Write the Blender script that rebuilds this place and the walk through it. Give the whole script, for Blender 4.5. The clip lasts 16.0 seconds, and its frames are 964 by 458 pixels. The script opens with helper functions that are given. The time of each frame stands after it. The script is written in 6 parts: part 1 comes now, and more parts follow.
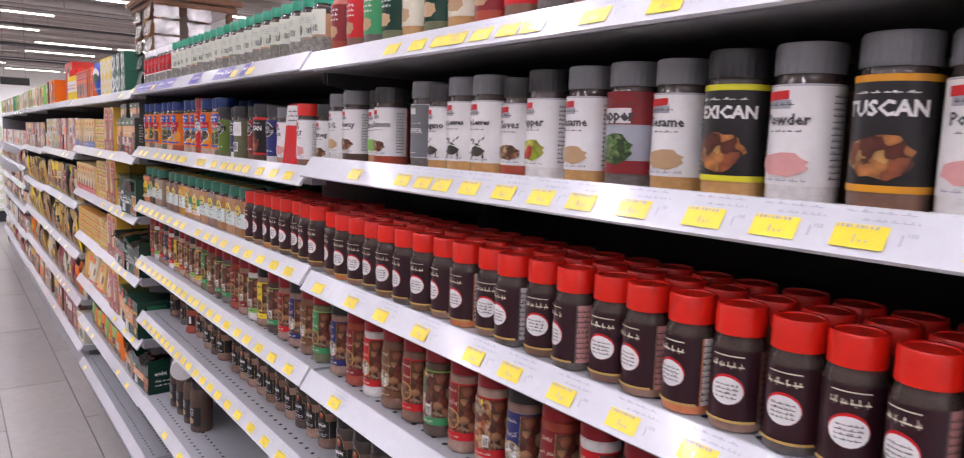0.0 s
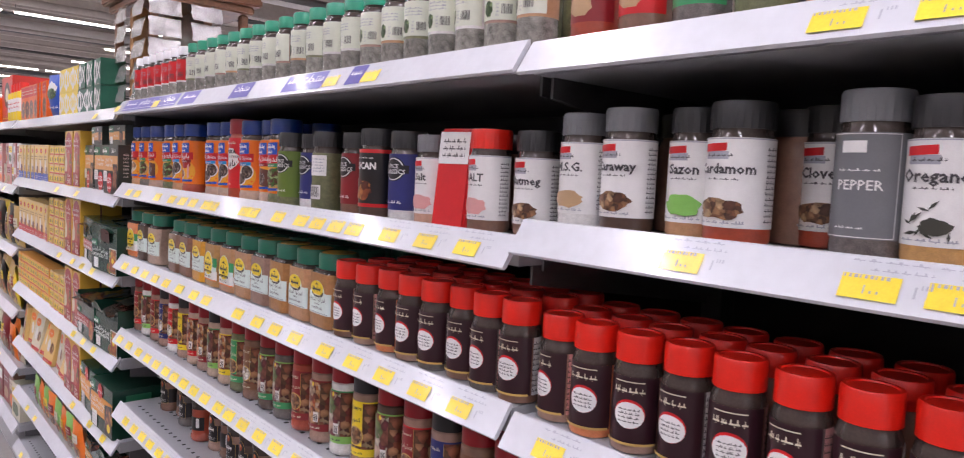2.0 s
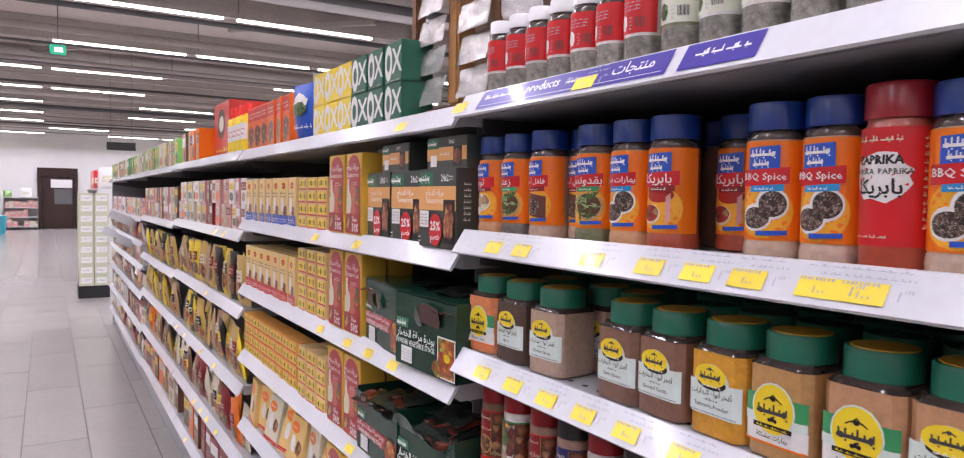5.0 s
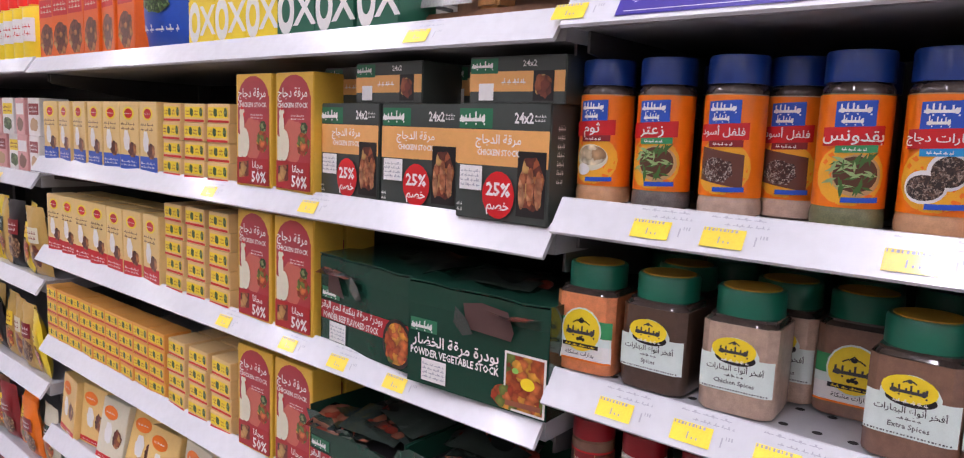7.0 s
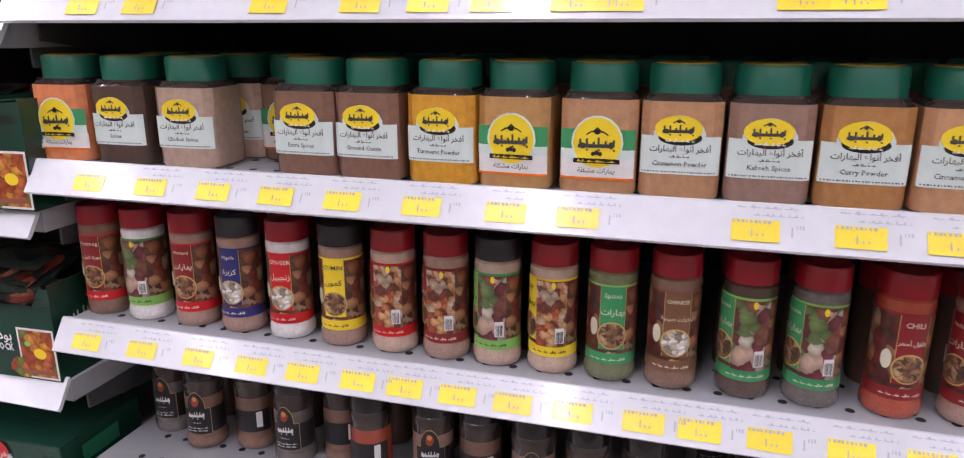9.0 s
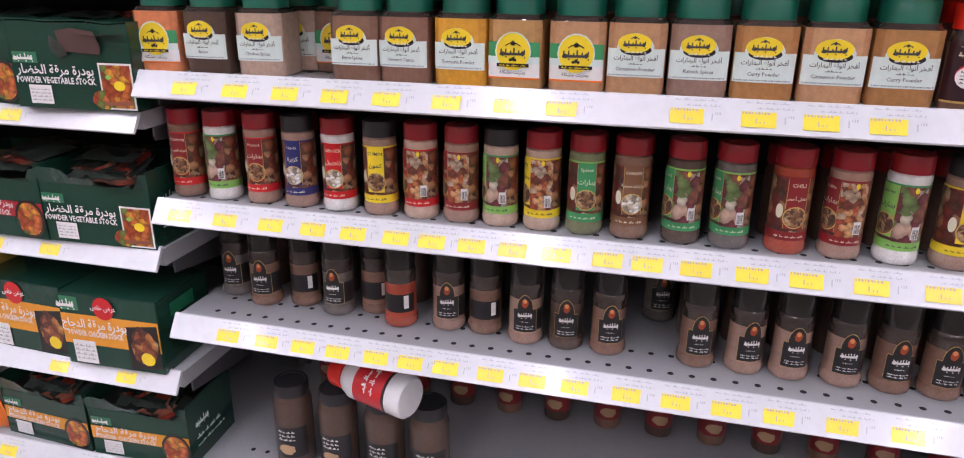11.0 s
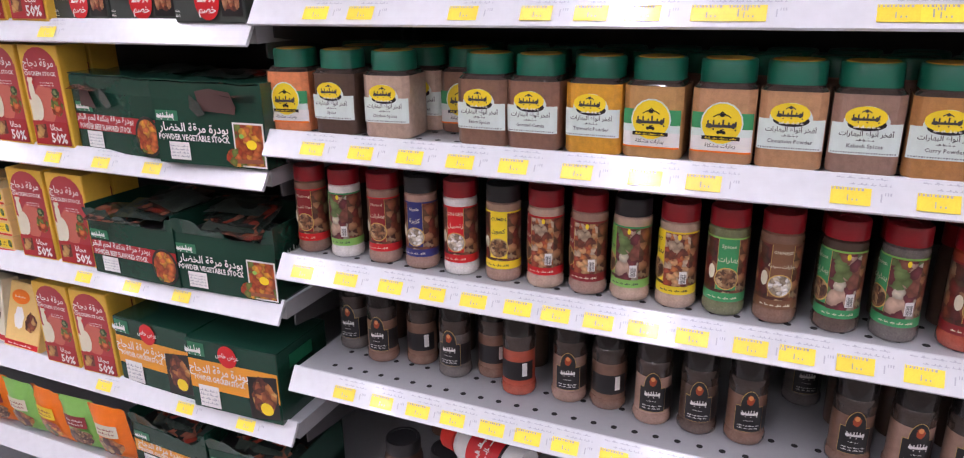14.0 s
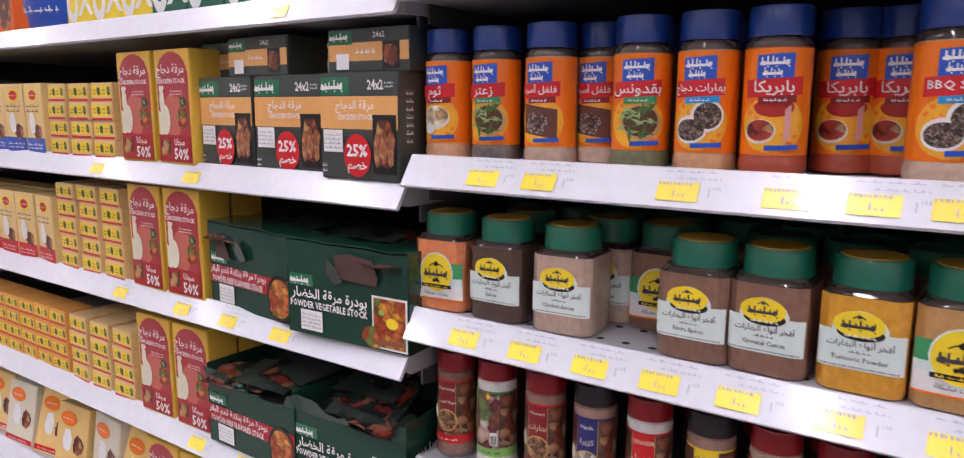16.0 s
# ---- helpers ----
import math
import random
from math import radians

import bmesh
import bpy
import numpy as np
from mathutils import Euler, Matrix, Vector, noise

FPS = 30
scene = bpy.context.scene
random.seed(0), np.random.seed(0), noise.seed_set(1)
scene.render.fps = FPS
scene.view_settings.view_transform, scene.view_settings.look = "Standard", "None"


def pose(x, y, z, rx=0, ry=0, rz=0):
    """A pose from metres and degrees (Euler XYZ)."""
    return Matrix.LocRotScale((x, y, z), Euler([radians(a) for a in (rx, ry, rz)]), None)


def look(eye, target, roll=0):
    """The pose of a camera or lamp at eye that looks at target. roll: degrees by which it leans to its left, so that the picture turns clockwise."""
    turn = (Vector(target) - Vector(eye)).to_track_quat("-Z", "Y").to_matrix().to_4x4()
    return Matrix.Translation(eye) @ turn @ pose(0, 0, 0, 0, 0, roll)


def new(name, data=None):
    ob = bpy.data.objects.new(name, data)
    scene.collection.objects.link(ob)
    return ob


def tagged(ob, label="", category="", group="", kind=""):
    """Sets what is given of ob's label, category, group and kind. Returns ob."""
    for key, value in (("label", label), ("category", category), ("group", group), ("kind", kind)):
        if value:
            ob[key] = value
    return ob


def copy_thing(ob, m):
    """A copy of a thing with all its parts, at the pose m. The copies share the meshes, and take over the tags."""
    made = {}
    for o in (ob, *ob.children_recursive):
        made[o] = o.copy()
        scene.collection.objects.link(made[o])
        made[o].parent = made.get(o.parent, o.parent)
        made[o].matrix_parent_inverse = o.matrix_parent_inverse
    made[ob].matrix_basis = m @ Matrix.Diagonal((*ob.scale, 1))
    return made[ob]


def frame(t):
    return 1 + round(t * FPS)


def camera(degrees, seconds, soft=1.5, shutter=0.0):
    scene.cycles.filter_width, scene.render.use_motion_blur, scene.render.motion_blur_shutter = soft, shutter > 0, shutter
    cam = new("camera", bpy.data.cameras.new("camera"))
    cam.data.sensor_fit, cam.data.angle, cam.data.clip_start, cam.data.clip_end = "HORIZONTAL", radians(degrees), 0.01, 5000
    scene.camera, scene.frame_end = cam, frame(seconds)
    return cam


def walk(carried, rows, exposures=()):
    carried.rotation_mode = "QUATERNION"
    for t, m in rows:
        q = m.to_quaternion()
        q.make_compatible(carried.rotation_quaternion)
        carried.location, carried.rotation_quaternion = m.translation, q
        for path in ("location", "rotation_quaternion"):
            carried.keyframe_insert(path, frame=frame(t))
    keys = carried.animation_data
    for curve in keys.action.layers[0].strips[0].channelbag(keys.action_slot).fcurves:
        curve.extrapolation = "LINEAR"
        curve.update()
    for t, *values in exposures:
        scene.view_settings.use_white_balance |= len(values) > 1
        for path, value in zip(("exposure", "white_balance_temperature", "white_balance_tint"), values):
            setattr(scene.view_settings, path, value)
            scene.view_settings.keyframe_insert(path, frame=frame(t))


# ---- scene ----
cam = camera(67.5, 16.0, soft=1.1, shutter=0.12)
PATH = [
    (0, (-0.011, 0.024, 1.228), (1.176, 1.615, 0.985), 1.9),
    (0.5, (0.002, 0.215, 1.231), (1.095, 1.874, 1.005), 1.4),
    (1, (0.014, 0.381, 1.225), (1.153, 2.011, 1.01), 2.5),
    (1.5, (0.009, 0.52, 1.216), (1.203, 2.108, 0.993), 2.6),
    (2, (-0.016, 0.661, 1.233), (1.311, 2.15, 1.084), 2.7),
    (2.5, (-0.067, 0.747, 1.224), (1.065, 2.386, 1.051), 2.6),
    (3, (-0.057, 0.9, 1.229), (0.891, 2.65, 1.031), -0.5),
    (3.5, (-0.024, 1.079, 1.225), (0.79, 2.9, 1.087), 0.6),
    (4, (-0.016, 1.219, 1.206), (0.823, 3.024, 1.012), 1.9),
    (4.2, (-0.024, 1.288, 1.206), (0.828, 3.091, 1.052), 2.1),
    (6.3, (-0.034, 1.999, 1.248), (1.441, 3.341, 1.083), -0.0),
    (6.5, (-0.042, 2.031, 1.243), (1.474, 3.321, 1.054), 0.9),
    (7, (-0.099, 2.101, 1.235), (1.423, 3.371, 0.968), 2.2),
    (7.5, (-0.106, 2.123, 1.201), (1.572, 3.158, 0.865), 1.2),
    (8, (-0.07, 2.042, 1.164), (1.693, 2.904, 0.775), 2.8),
    (8.5, (-0.056, 1.935, 1.135), (1.808, 2.492, 0.668), 2.4),
    (9, (-0.103, 1.834, 1.14), (1.746, 2.372, 0.599), 0.0),
    (9.5, (-0.198, 1.785, 1.117), (1.628, 2.286, 0.474), 2.0),
    (9.7, (-0.238, 1.786, 1.093), (1.592, 2.27, 0.447), 1.4),
    (11.8, (-0.353, 1.821, 1.182), (1.455, 2.309, 0.479), 0.3),
    (12, (-0.357, 1.83, 1.187), (1.448, 2.361, 0.51), 0.7),
    (12.5, (-0.345, 1.836, 1.187), (1.421, 2.463, 0.49), 0.9),
    (13, (-0.319, 1.841, 1.186), (1.426, 2.535, 0.498), 0.4),
    (13.5, (-0.298, 1.845, 1.186), (1.425, 2.58, 0.486), -0.1),
    (14, (-0.287, 1.838, 1.184), (1.449, 2.602, 0.55), -0.8),
    (14.5, (-0.278, 1.833, 1.198), (1.427, 2.723, 0.649), -1.2),
    (15, (-0.221, 1.838, 1.201), (1.472, 2.809, 0.764), -0.4),
    (15.5, (-0.159, 1.876, 1.199), (1.508, 2.914, 0.817), -0.4),
    (16, (-0.117, 1.984, 1.226), (1.508, 3.102, 0.893), 0.2),
]
walk(cam, [(t, look(eye, target, roll)) for t, eye, target, roll in PATH],
     exposures=[(0, 0.0), (4.2, 0.0), (6.3, -0.14), (7.5, 0.0), (8.5, -0.04), (9.5, 0.1), (13.5, 0.12), (14.5, 0.0), (15.5, -0.08), (16, -0.06)])

# ---------------------------------------------------------------- light
world = bpy.data.worlds.new("shop_world")
scene.world = world
world.use_nodes = True
world.node_tree.nodes["Background"].inputs["Color"].default_value = (0.9, 0.95, 1.0, 1)
world.node_tree.nodes["Background"].inputs["Strength"].default_value = 0.025
scene.view_settings.exposure = 0.0

LAMP_ROWS = [9.5 + 2.35 * k for k in range(-7, 9)]
for y in LAMP_ROWS:
    data = bpy.data.lights.new("tube_row", "AREA")
    data.shape, data.size, data.size_y, data.energy = "RECTANGLE", 13.0, 0.09, 180.0
    data.spread = radians(148)
    data.color = (0.985, 0.925, 1.09)
    ob = new("tube_row_light", data)
    ob.matrix_world = pose(0.0, y, 3.02)

# ---------------------------------------------------------------- materials
MATS = {}


def mat(name, color, rough=0.5, metal=0.0, vary=0.12, scale=60.0, bump=0.0, coat=0.0, trans=0.0, emit=0.0, rnd=0.0):
    """A procedural material, with variation at two scales and a little from piece to piece."""
    if name in MATS:
        return MATS[name]
    m = bpy.data.materials.new(name)
    m.use_nodes = True
    nt = m.node_tree
    b = nt.nodes["Principled BSDF"]
    tc = nt.nodes.new("ShaderNodeTexCoord")
    n1 = nt.nodes.new("ShaderNodeTexNoise")
    n1.inputs["Scale"].default_value, n1.inputs["Detail"].default_value = scale, 4
    n2 = nt.nodes.new("ShaderNodeTexNoise")
    n2.inputs["Scale"].default_value, n2.inputs["Detail"].default_value = scale * 9, 2
    info = nt.nodes.new("ShaderNodeObjectInfo")
    add = nt.nodes.new("ShaderNodeMath")
    add.operation = "ADD"
    nt.links.new(n1.outputs["Fac"], add.inputs[0])
    nt.links.new(n2.outputs["Fac"], add.inputs[1])
    ran = nt.nodes.new("ShaderNodeMapRange")
    ran.inputs["From Min"].default_value, ran.inputs["From Max"].default_value = 0.6, 1.4
    ran.inputs["To Min"].default_value, ran.inputs["To Max"].default_value = 1 - vary, 1 + vary
    nt.links.new(add.outputs[0], ran.inputs["Value"])
    ran2 = nt.nodes.new("ShaderNodeMapRange")
    ran2.inputs["To Min"].default_value, ran2.inputs["To Max"].default_value = 1 - rnd, 1 + rnd
    nt.links.new(info.outputs["Random"], ran2.inputs["Value"])
    mul = nt.nodes.new("ShaderNodeMath")
    mul.operation = "MULTIPLY"
    nt.links.new(ran.outputs[0], mul.inputs[0])
    nt.links.new(ran2.outputs[0], mul.inputs[1])
    hsv = nt.nodes.new("ShaderNodeHueSaturation")
    hsv.inputs["Color"].default_value = (*color, 1)
    nt.links.new(mul.outputs[0], hsv.inputs["Value"])
    nt.links.new(tc.outputs["Object"], n1.inputs["Vector"])
    nt.links.new(tc.outputs["Object"], n2.inputs["Vector"])
    nt.links.new(hsv.outputs["Color"], b.inputs["Base Color"])
    b.inputs["Roughness"].default_value = rough
    b.inputs["Metallic"].default_value = metal
    b.inputs["Coat Weight"].default_value = coat
    b.inputs["Coat Roughness"].default_value = 0.08
    b.inputs["Transmission Weight"].default_value = trans
    if trans:
        b.inputs["IOR"].default_value = 1.3
    if bump:
        bp = nt.nodes.new("ShaderNodeBump")
        bp.inputs["Strength"].default_value, bp.inputs["Distance"].default_value = bump, 0.002
        nt.links.new(add.outputs[0], bp.inputs["Height"])
        nt.links.new(bp.outputs["Normal"], b.inputs["Normal"])
    if emit:
        b.inputs["Emission Color"].default_value = (*color, 1)
        b.inputs["Emission Strength"].default_value = emit
    MATS[name] = m
    return m


def photo(name, colors, scale=130.0, rough=0.3):
    """A printed food picture: cells of several colours with soft shading inside."""
    if "photo_" + name in MATS:
        return MATS["photo_" + name]
    m = mat("photo_" + name, colors[0], rough=rough, coat=0.3)
    nt = m.node_tree
    b = nt.nodes["Principled BSDF"]
    tc = nt.nodes.new("ShaderNodeTexCoord")
    warp = nt.nodes.new("ShaderNodeTexNoise")
    warp.inputs["Scale"].default_value = scale * 0.9
    mixv = nt.nodes.new("ShaderNodeVectorMath")
    mixv.operation = "MULTIPLY_ADD"
    mixv.inputs[1].default_value = (0.012, 0.012, 0.012)
    nt.links.new(tc.outputs["Object"], warp.inputs["Vector"])
    nt.links.new(warp.outputs["Color"], mixv.inputs[0])
    nt.links.new(tc.outputs["Object"], mixv.inputs[2])
    vor = nt.nodes.new("ShaderNodeTexVoronoi")
    vor.inputs["Scale"].default_value = scale
    nt.links.new(mixv.outputs[0], vor.inputs["Vector"])
    sep = nt.nodes.new("ShaderNodeSeparateColor")
    nt.links.new(vor.outputs["Color"], sep.inputs[0])
    ramp = nt.nodes.new("ShaderNodeValToRGB")
    ramp.color_ramp.interpolation = "CONSTANT"
    for k, c in enumerate(colors):
        e = ramp.color_ramp.elements[k] if k < 2 else ramp.color_ramp.elements.new(k / len(colors))
        e.position, e.color = k / len(colors), (*c, 1)
    nt.links.new(sep.outputs[0], ramp.inputs["Fac"])
    shade = nt.nodes.new("ShaderNodeMapRange")
    shade.inputs["From Max"].default_value = 0.8
    shade.inputs["To Min"].default_value, shade.inputs["To Max"].default_value = 1.25, 0.45
    nt.links.new(vor.outputs["Distance"], shade.inputs["Value"])
    hs = nt.nodes.new("ShaderNodeHueSaturation")
    nt.links.new(ramp.outputs["Color"], hs.inputs["Color"])
    nt.links.new(shade.outputs[0], hs.inputs["Value"])
    nt.links.new(hs.outputs["Color"], b.inputs["Base Color"])
    return m


def paper(name, color, **kw):
    return mat("print_" + name, color, rough=kw.pop("rough", 0.35), vary=0.06, scale=120, coat=0.25, **kw)


def powder(name, color, **kw):
    return mat("powder_" + name, color, rough=0.45, vary=kw.pop("vary", 0.22), scale=150, coat=0.9, rnd=0.1, **kw)


def plastic(name, color, **kw):
    return mat("plastic_" + name, color, rough=kw.pop("rough", 0.3), vary=0.07, scale=80, coat=0.2, **kw)


WHITE = paper("white", (0.82, 0.81, 0.79))
CREAM = paper("cream", (0.72, 0.68, 0.52))
BLACK = paper("black", (0.012, 0.011, 0.012))
DARK = paper("dark_ink", (0.06, 0.055, 0.06))
GREYINK = paper("grey_ink", (0.4, 0.41, 0.46))
RED = paper("red", (0.62, 0.012, 0.018))
MAROON = paper("maroon", (0.25, 0.015, 0.02))
ORANGE = paper("orange", (0.9, 0.2, 0.008))
YELLOW = paper("yellow", (0.9, 0.68, 0.03))
GOLD = paper("gold", (0.6, 0.4, 0.12))
GREEN = paper("green", (0.05, 0.32, 0.12))
LIME = paper("lime", (0.25, 0.55, 0.12))
MINT = paper("mint", (0.7, 0.8, 0.75))
BLUE = paper("blue", (0.02, 0.09, 0.5))
NAVY = paper("navy", (0.025, 0.03, 0.16))
BROWN = paper("brown", (0.2, 0.09, 0.045))
TAN = paper("tan", (0.5, 0.33, 0.18))
PINK = paper("pink", (0.7, 0.35, 0.33))
OLIVE = paper("olive", (0.13, 0.2, 0.03))
DGREEN = paper("bottle_green", (0.01, 0.05, 0.032), rough=0.22)
LEAF = photo("leaves", [(0.05, 0.1, 0.03), (0.1, 0.2, 0.05), (0.03, 0.06, 0.02), (0.2, 0.28, 0.12)], 190)
REDPOW = photo("red_bowl", [(0.3, 0.02, 0.02), (0.45, 0.05, 0.03), (0.18, 0.01, 0.01), (0.55, 0.3, 0.15)], 90)
NUTS = photo("nuts", [(0.2, 0.09, 0.045), (0.34, 0.18, 0.09), (0.1, 0.045, 0.03), (0.5, 0.33, 0.18)], 170)
ROAST = photo("roast", [(0.35, 0.1, 0.04), (0.5, 0.2, 0.06), (0.12, 0.03, 0.02), (0.6, 0.36, 0.12), (0.22, 0.05, 0.03)], 90)
STEW = photo("stew", [(0.5, 0.1, 0.03), (0.75, 0.36, 0.05), (0.15, 0.2, 0.04), (0.6, 0.16, 0.05), (0.4, 0.05, 0.02)], 110)
SPICEMIX = photo("spice_mix", [(0.22, 0.055, 0.03), (0.4, 0.2, 0.1), (0.1, 0.03, 0.02), (0.3, 0.1, 0.05), (0.17, 0.03, 0.025), (0.5, 0.36, 0.22), (0.13, 0.06, 0.03)], 90)
# white enamel set to grey, partly for the shade under the boards
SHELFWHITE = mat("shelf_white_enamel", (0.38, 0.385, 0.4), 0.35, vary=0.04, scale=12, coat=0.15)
RAIL = mat("price_rail_plastic", (0.64, 0.65, 0.68), 0.22, vary=0.05, scale=9, coat=0.5)
TAGY = mat("price_tag_yellow", (0.9, 0.7, 0.06), 0.3, vary=0.08, scale=60, coat=0.4, rnd=0.08)
# greyish panel coloured near-black: the shade behind the goods is in it
PANEL = mat("dark_back_panel", (0.014, 0.014, 0.015), 0.55, vary=0.12, scale=14)
# grey darkened so that brackets and uprights between bays look shaded
STEEL = mat("grey_upright_steel", (0.12, 0.12, 0.125), 0.4, 0.5, vary=0.1, scale=20)
HOLE = mat("hole_black", (0.01, 0.01, 0.01), 0.8)
CARD = mat("corrugated_card", (0.42, 0.24, 0.12), 0.75, vary=0.14, scale=20, bump=0.2, rnd=0.08)
WALLM = mat("white_wall_paint", (0.74, 0.73, 0.71), 0.7, vary=0.04, scale=2.5, bump=0.05)
CEILM = mat("ceiling_beige_paint", (0.66, 0.6, 0.55), 0.8, vary=0.1, scale=1.5)
BEAMM = mat("beam_paint", (0.42, 0.385, 0.355), 0.6, vary=0.12, scale=2)
TILEM = mat("floor_tile", (0.3, 0.279, 0.26), 0.2, vary=0.07, scale=3.0, rnd=0.05)
GROUT = mat("grout", (0.1, 0.093, 0.086), 0.8, vary=0.15, scale=30)
TUBE = mat("tube_glow", (1.0, 0.97, 0.94), 0.4, emit=5.0)
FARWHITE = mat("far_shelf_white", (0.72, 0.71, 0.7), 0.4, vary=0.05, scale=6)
WOOD = mat("brown_wood", (0.2, 0.085, 0.04), 0.45, vary=0.3, scale=14, coat=0.3)
FOIL = mat("foil_sachet", (0.62, 0.6, 0.58), 0.25, 0.7, vary=0.3, scale=40, bump=0.4)
SMOKE = mat("smoky_lid", (0.045, 0.04, 0.04), 0.14, vary=0.1, trans=0.35, coat=0.7)

# ---------------------------------------------------------------- mesh helpers


def finish(bm, name, material, smooth=None):
    me = bpy.data.meshes.new(name)
    bmesh.ops.recalc_face_normals(bm, faces=bm.faces)
    bm.to_mesh(me)
    bm.free()
    me.materials.append(material)
    if smooth:
        me.shade_smooth()
        me.set_sharp_from_angle(angle=radians(smooth))
    return me


def part(name, bm, material, parent=None, label="", smooth=40):
    ob = new(name, finish(bm, name, material, smooth) if isinstance(bm, bmesh.types.BMesh) else bm)
    ob.parent = parent
    if label:
        ob["label"] = label
    return ob


def boxes(spec, bevel=0.0):
    """A bmesh of boxes (x0, x1, y0, y1, z0, z1)."""
    bm = bmesh.new()
    for x0, x1, y0, y1, z0, z1 in spec:
        v = [bm.verts.new(p) for p in ((x0, y0, z0), (x1, y0, z0), (x1, y1, z0), (x0, y1, z0), (x0, y0, z1), (x1, y0, z1), (x1, y1, z1), (x0, y1, z1))]
        for f in ((0, 3, 2, 1), (4, 5, 6, 7), (0, 1, 5, 4), (1, 2, 6, 5), (2, 3, 7, 6), (3, 0, 4, 7)):
            bm.faces.new([v[i] for i in f])
    if bevel:
        bmesh.ops.bevel(bm, geom=bm.edges[:], offset=bevel, segments=2, affect="EDGES")
    return bm


def lathe(profile, n=22, square=0.0, bm=None, off=(0, 0, 0)):
    """A turned body from (radius, z) pairs; square over 2 squares its plan."""
    bm = bm or bmesh.new()
    rings = []
    for r, z in profile:
        ring = []
        for k in range(n):
            a = 2 * math.pi * (k + 0.5) / n
            c, s = math.cos(a), math.sin(a)
            q = r / (abs(c) ** square + abs(s) ** square) ** (1 / square) if square else r
            ring.append(bm.verts.new((off[0] + q * c, off[1] + q * s, off[2] + z)))
        rings.append(ring)
    for a, b in zip(rings, rings[1:]):
        for k in range(n):
            bm.faces.new((a[k], a[(k + 1) % n], b[(k + 1) % n], b[k]))
    bm.faces.new(rings[0][::-1])
    bm.faces.new(rings[-1])
    return bm


def round_face(r):
    return lambda u, v, o: (-(r + o) * math.cos(u / r), -(r + o) * math.sin(u / r), v)


def flat_face(d):
    return lambda u, v, o: (-d - o, -u, v)


def square_face(h, p=7.0):
    return lambda u, v, o: (-(h + o) * max(0.0, 1 - min(abs(u) / (h + o), 0.985) ** p) ** (1 / p), -u, v)


def side_face(w):
    """The face that looks to -y."""
    return lambda u, v, o: (u, -w - o, v)


FONTS = {}
LETTERS = {}
code = 0xFE8D
for ch in "ابةتثجحخدذرزسشصضطظعغفقكلمنهوىي":  # joined forms stand in this order, two or four of each
    LETTERS[ch] = (code, 2 if ch in "اةدذرزوى" else 4)
    code += LETTERS[ch][1]
LETTERS["أ"] = (0xFE83, 2)


def arabic(words):
    """Joins the letters and lays them out from right to left."""
    out = []
    for k, ch in enumerate(words):
        if ch not in LETTERS:
            out.append(ch)
            continue
        first, forms = LETTERS[ch]
        before = k > 0 and LETTERS.get(words[k - 1], (0, 2))[1] == 4
        after = k + 1 < len(words) and words[k + 1] in LETTERS and forms == 4
        out.append(chr(first + (3 if before and after else 2 if after else 1 if before else 0)))
    return "".join(reversed(out))


def text_geo(body, size, bold=0.0):
    key = (body, size, bold)
    if key not in FONTS:
        cu = bpy.data.curves.new("lettering", "FONT")
        cu.body, cu.size, cu.align_x, cu.align_y, cu.resolution_u, cu.offset = body, size, "CENTER", "CENTER", 1, bold
        ob = new("lettering", cu)
        me = bpy.data.meshes.new_from_object(ob.evaluated_get(bpy.context.evaluated_depsgraph_get()))
        FONTS[key] = ([tuple(v.co) for v in me.vertices], [tuple(p.vertices) for p in me.polygons])
        bpy.data.objects.remove(ob)
        bpy.data.meshes.remove(me)
        bpy.data.curves.remove(cu)
    return FONTS[key]


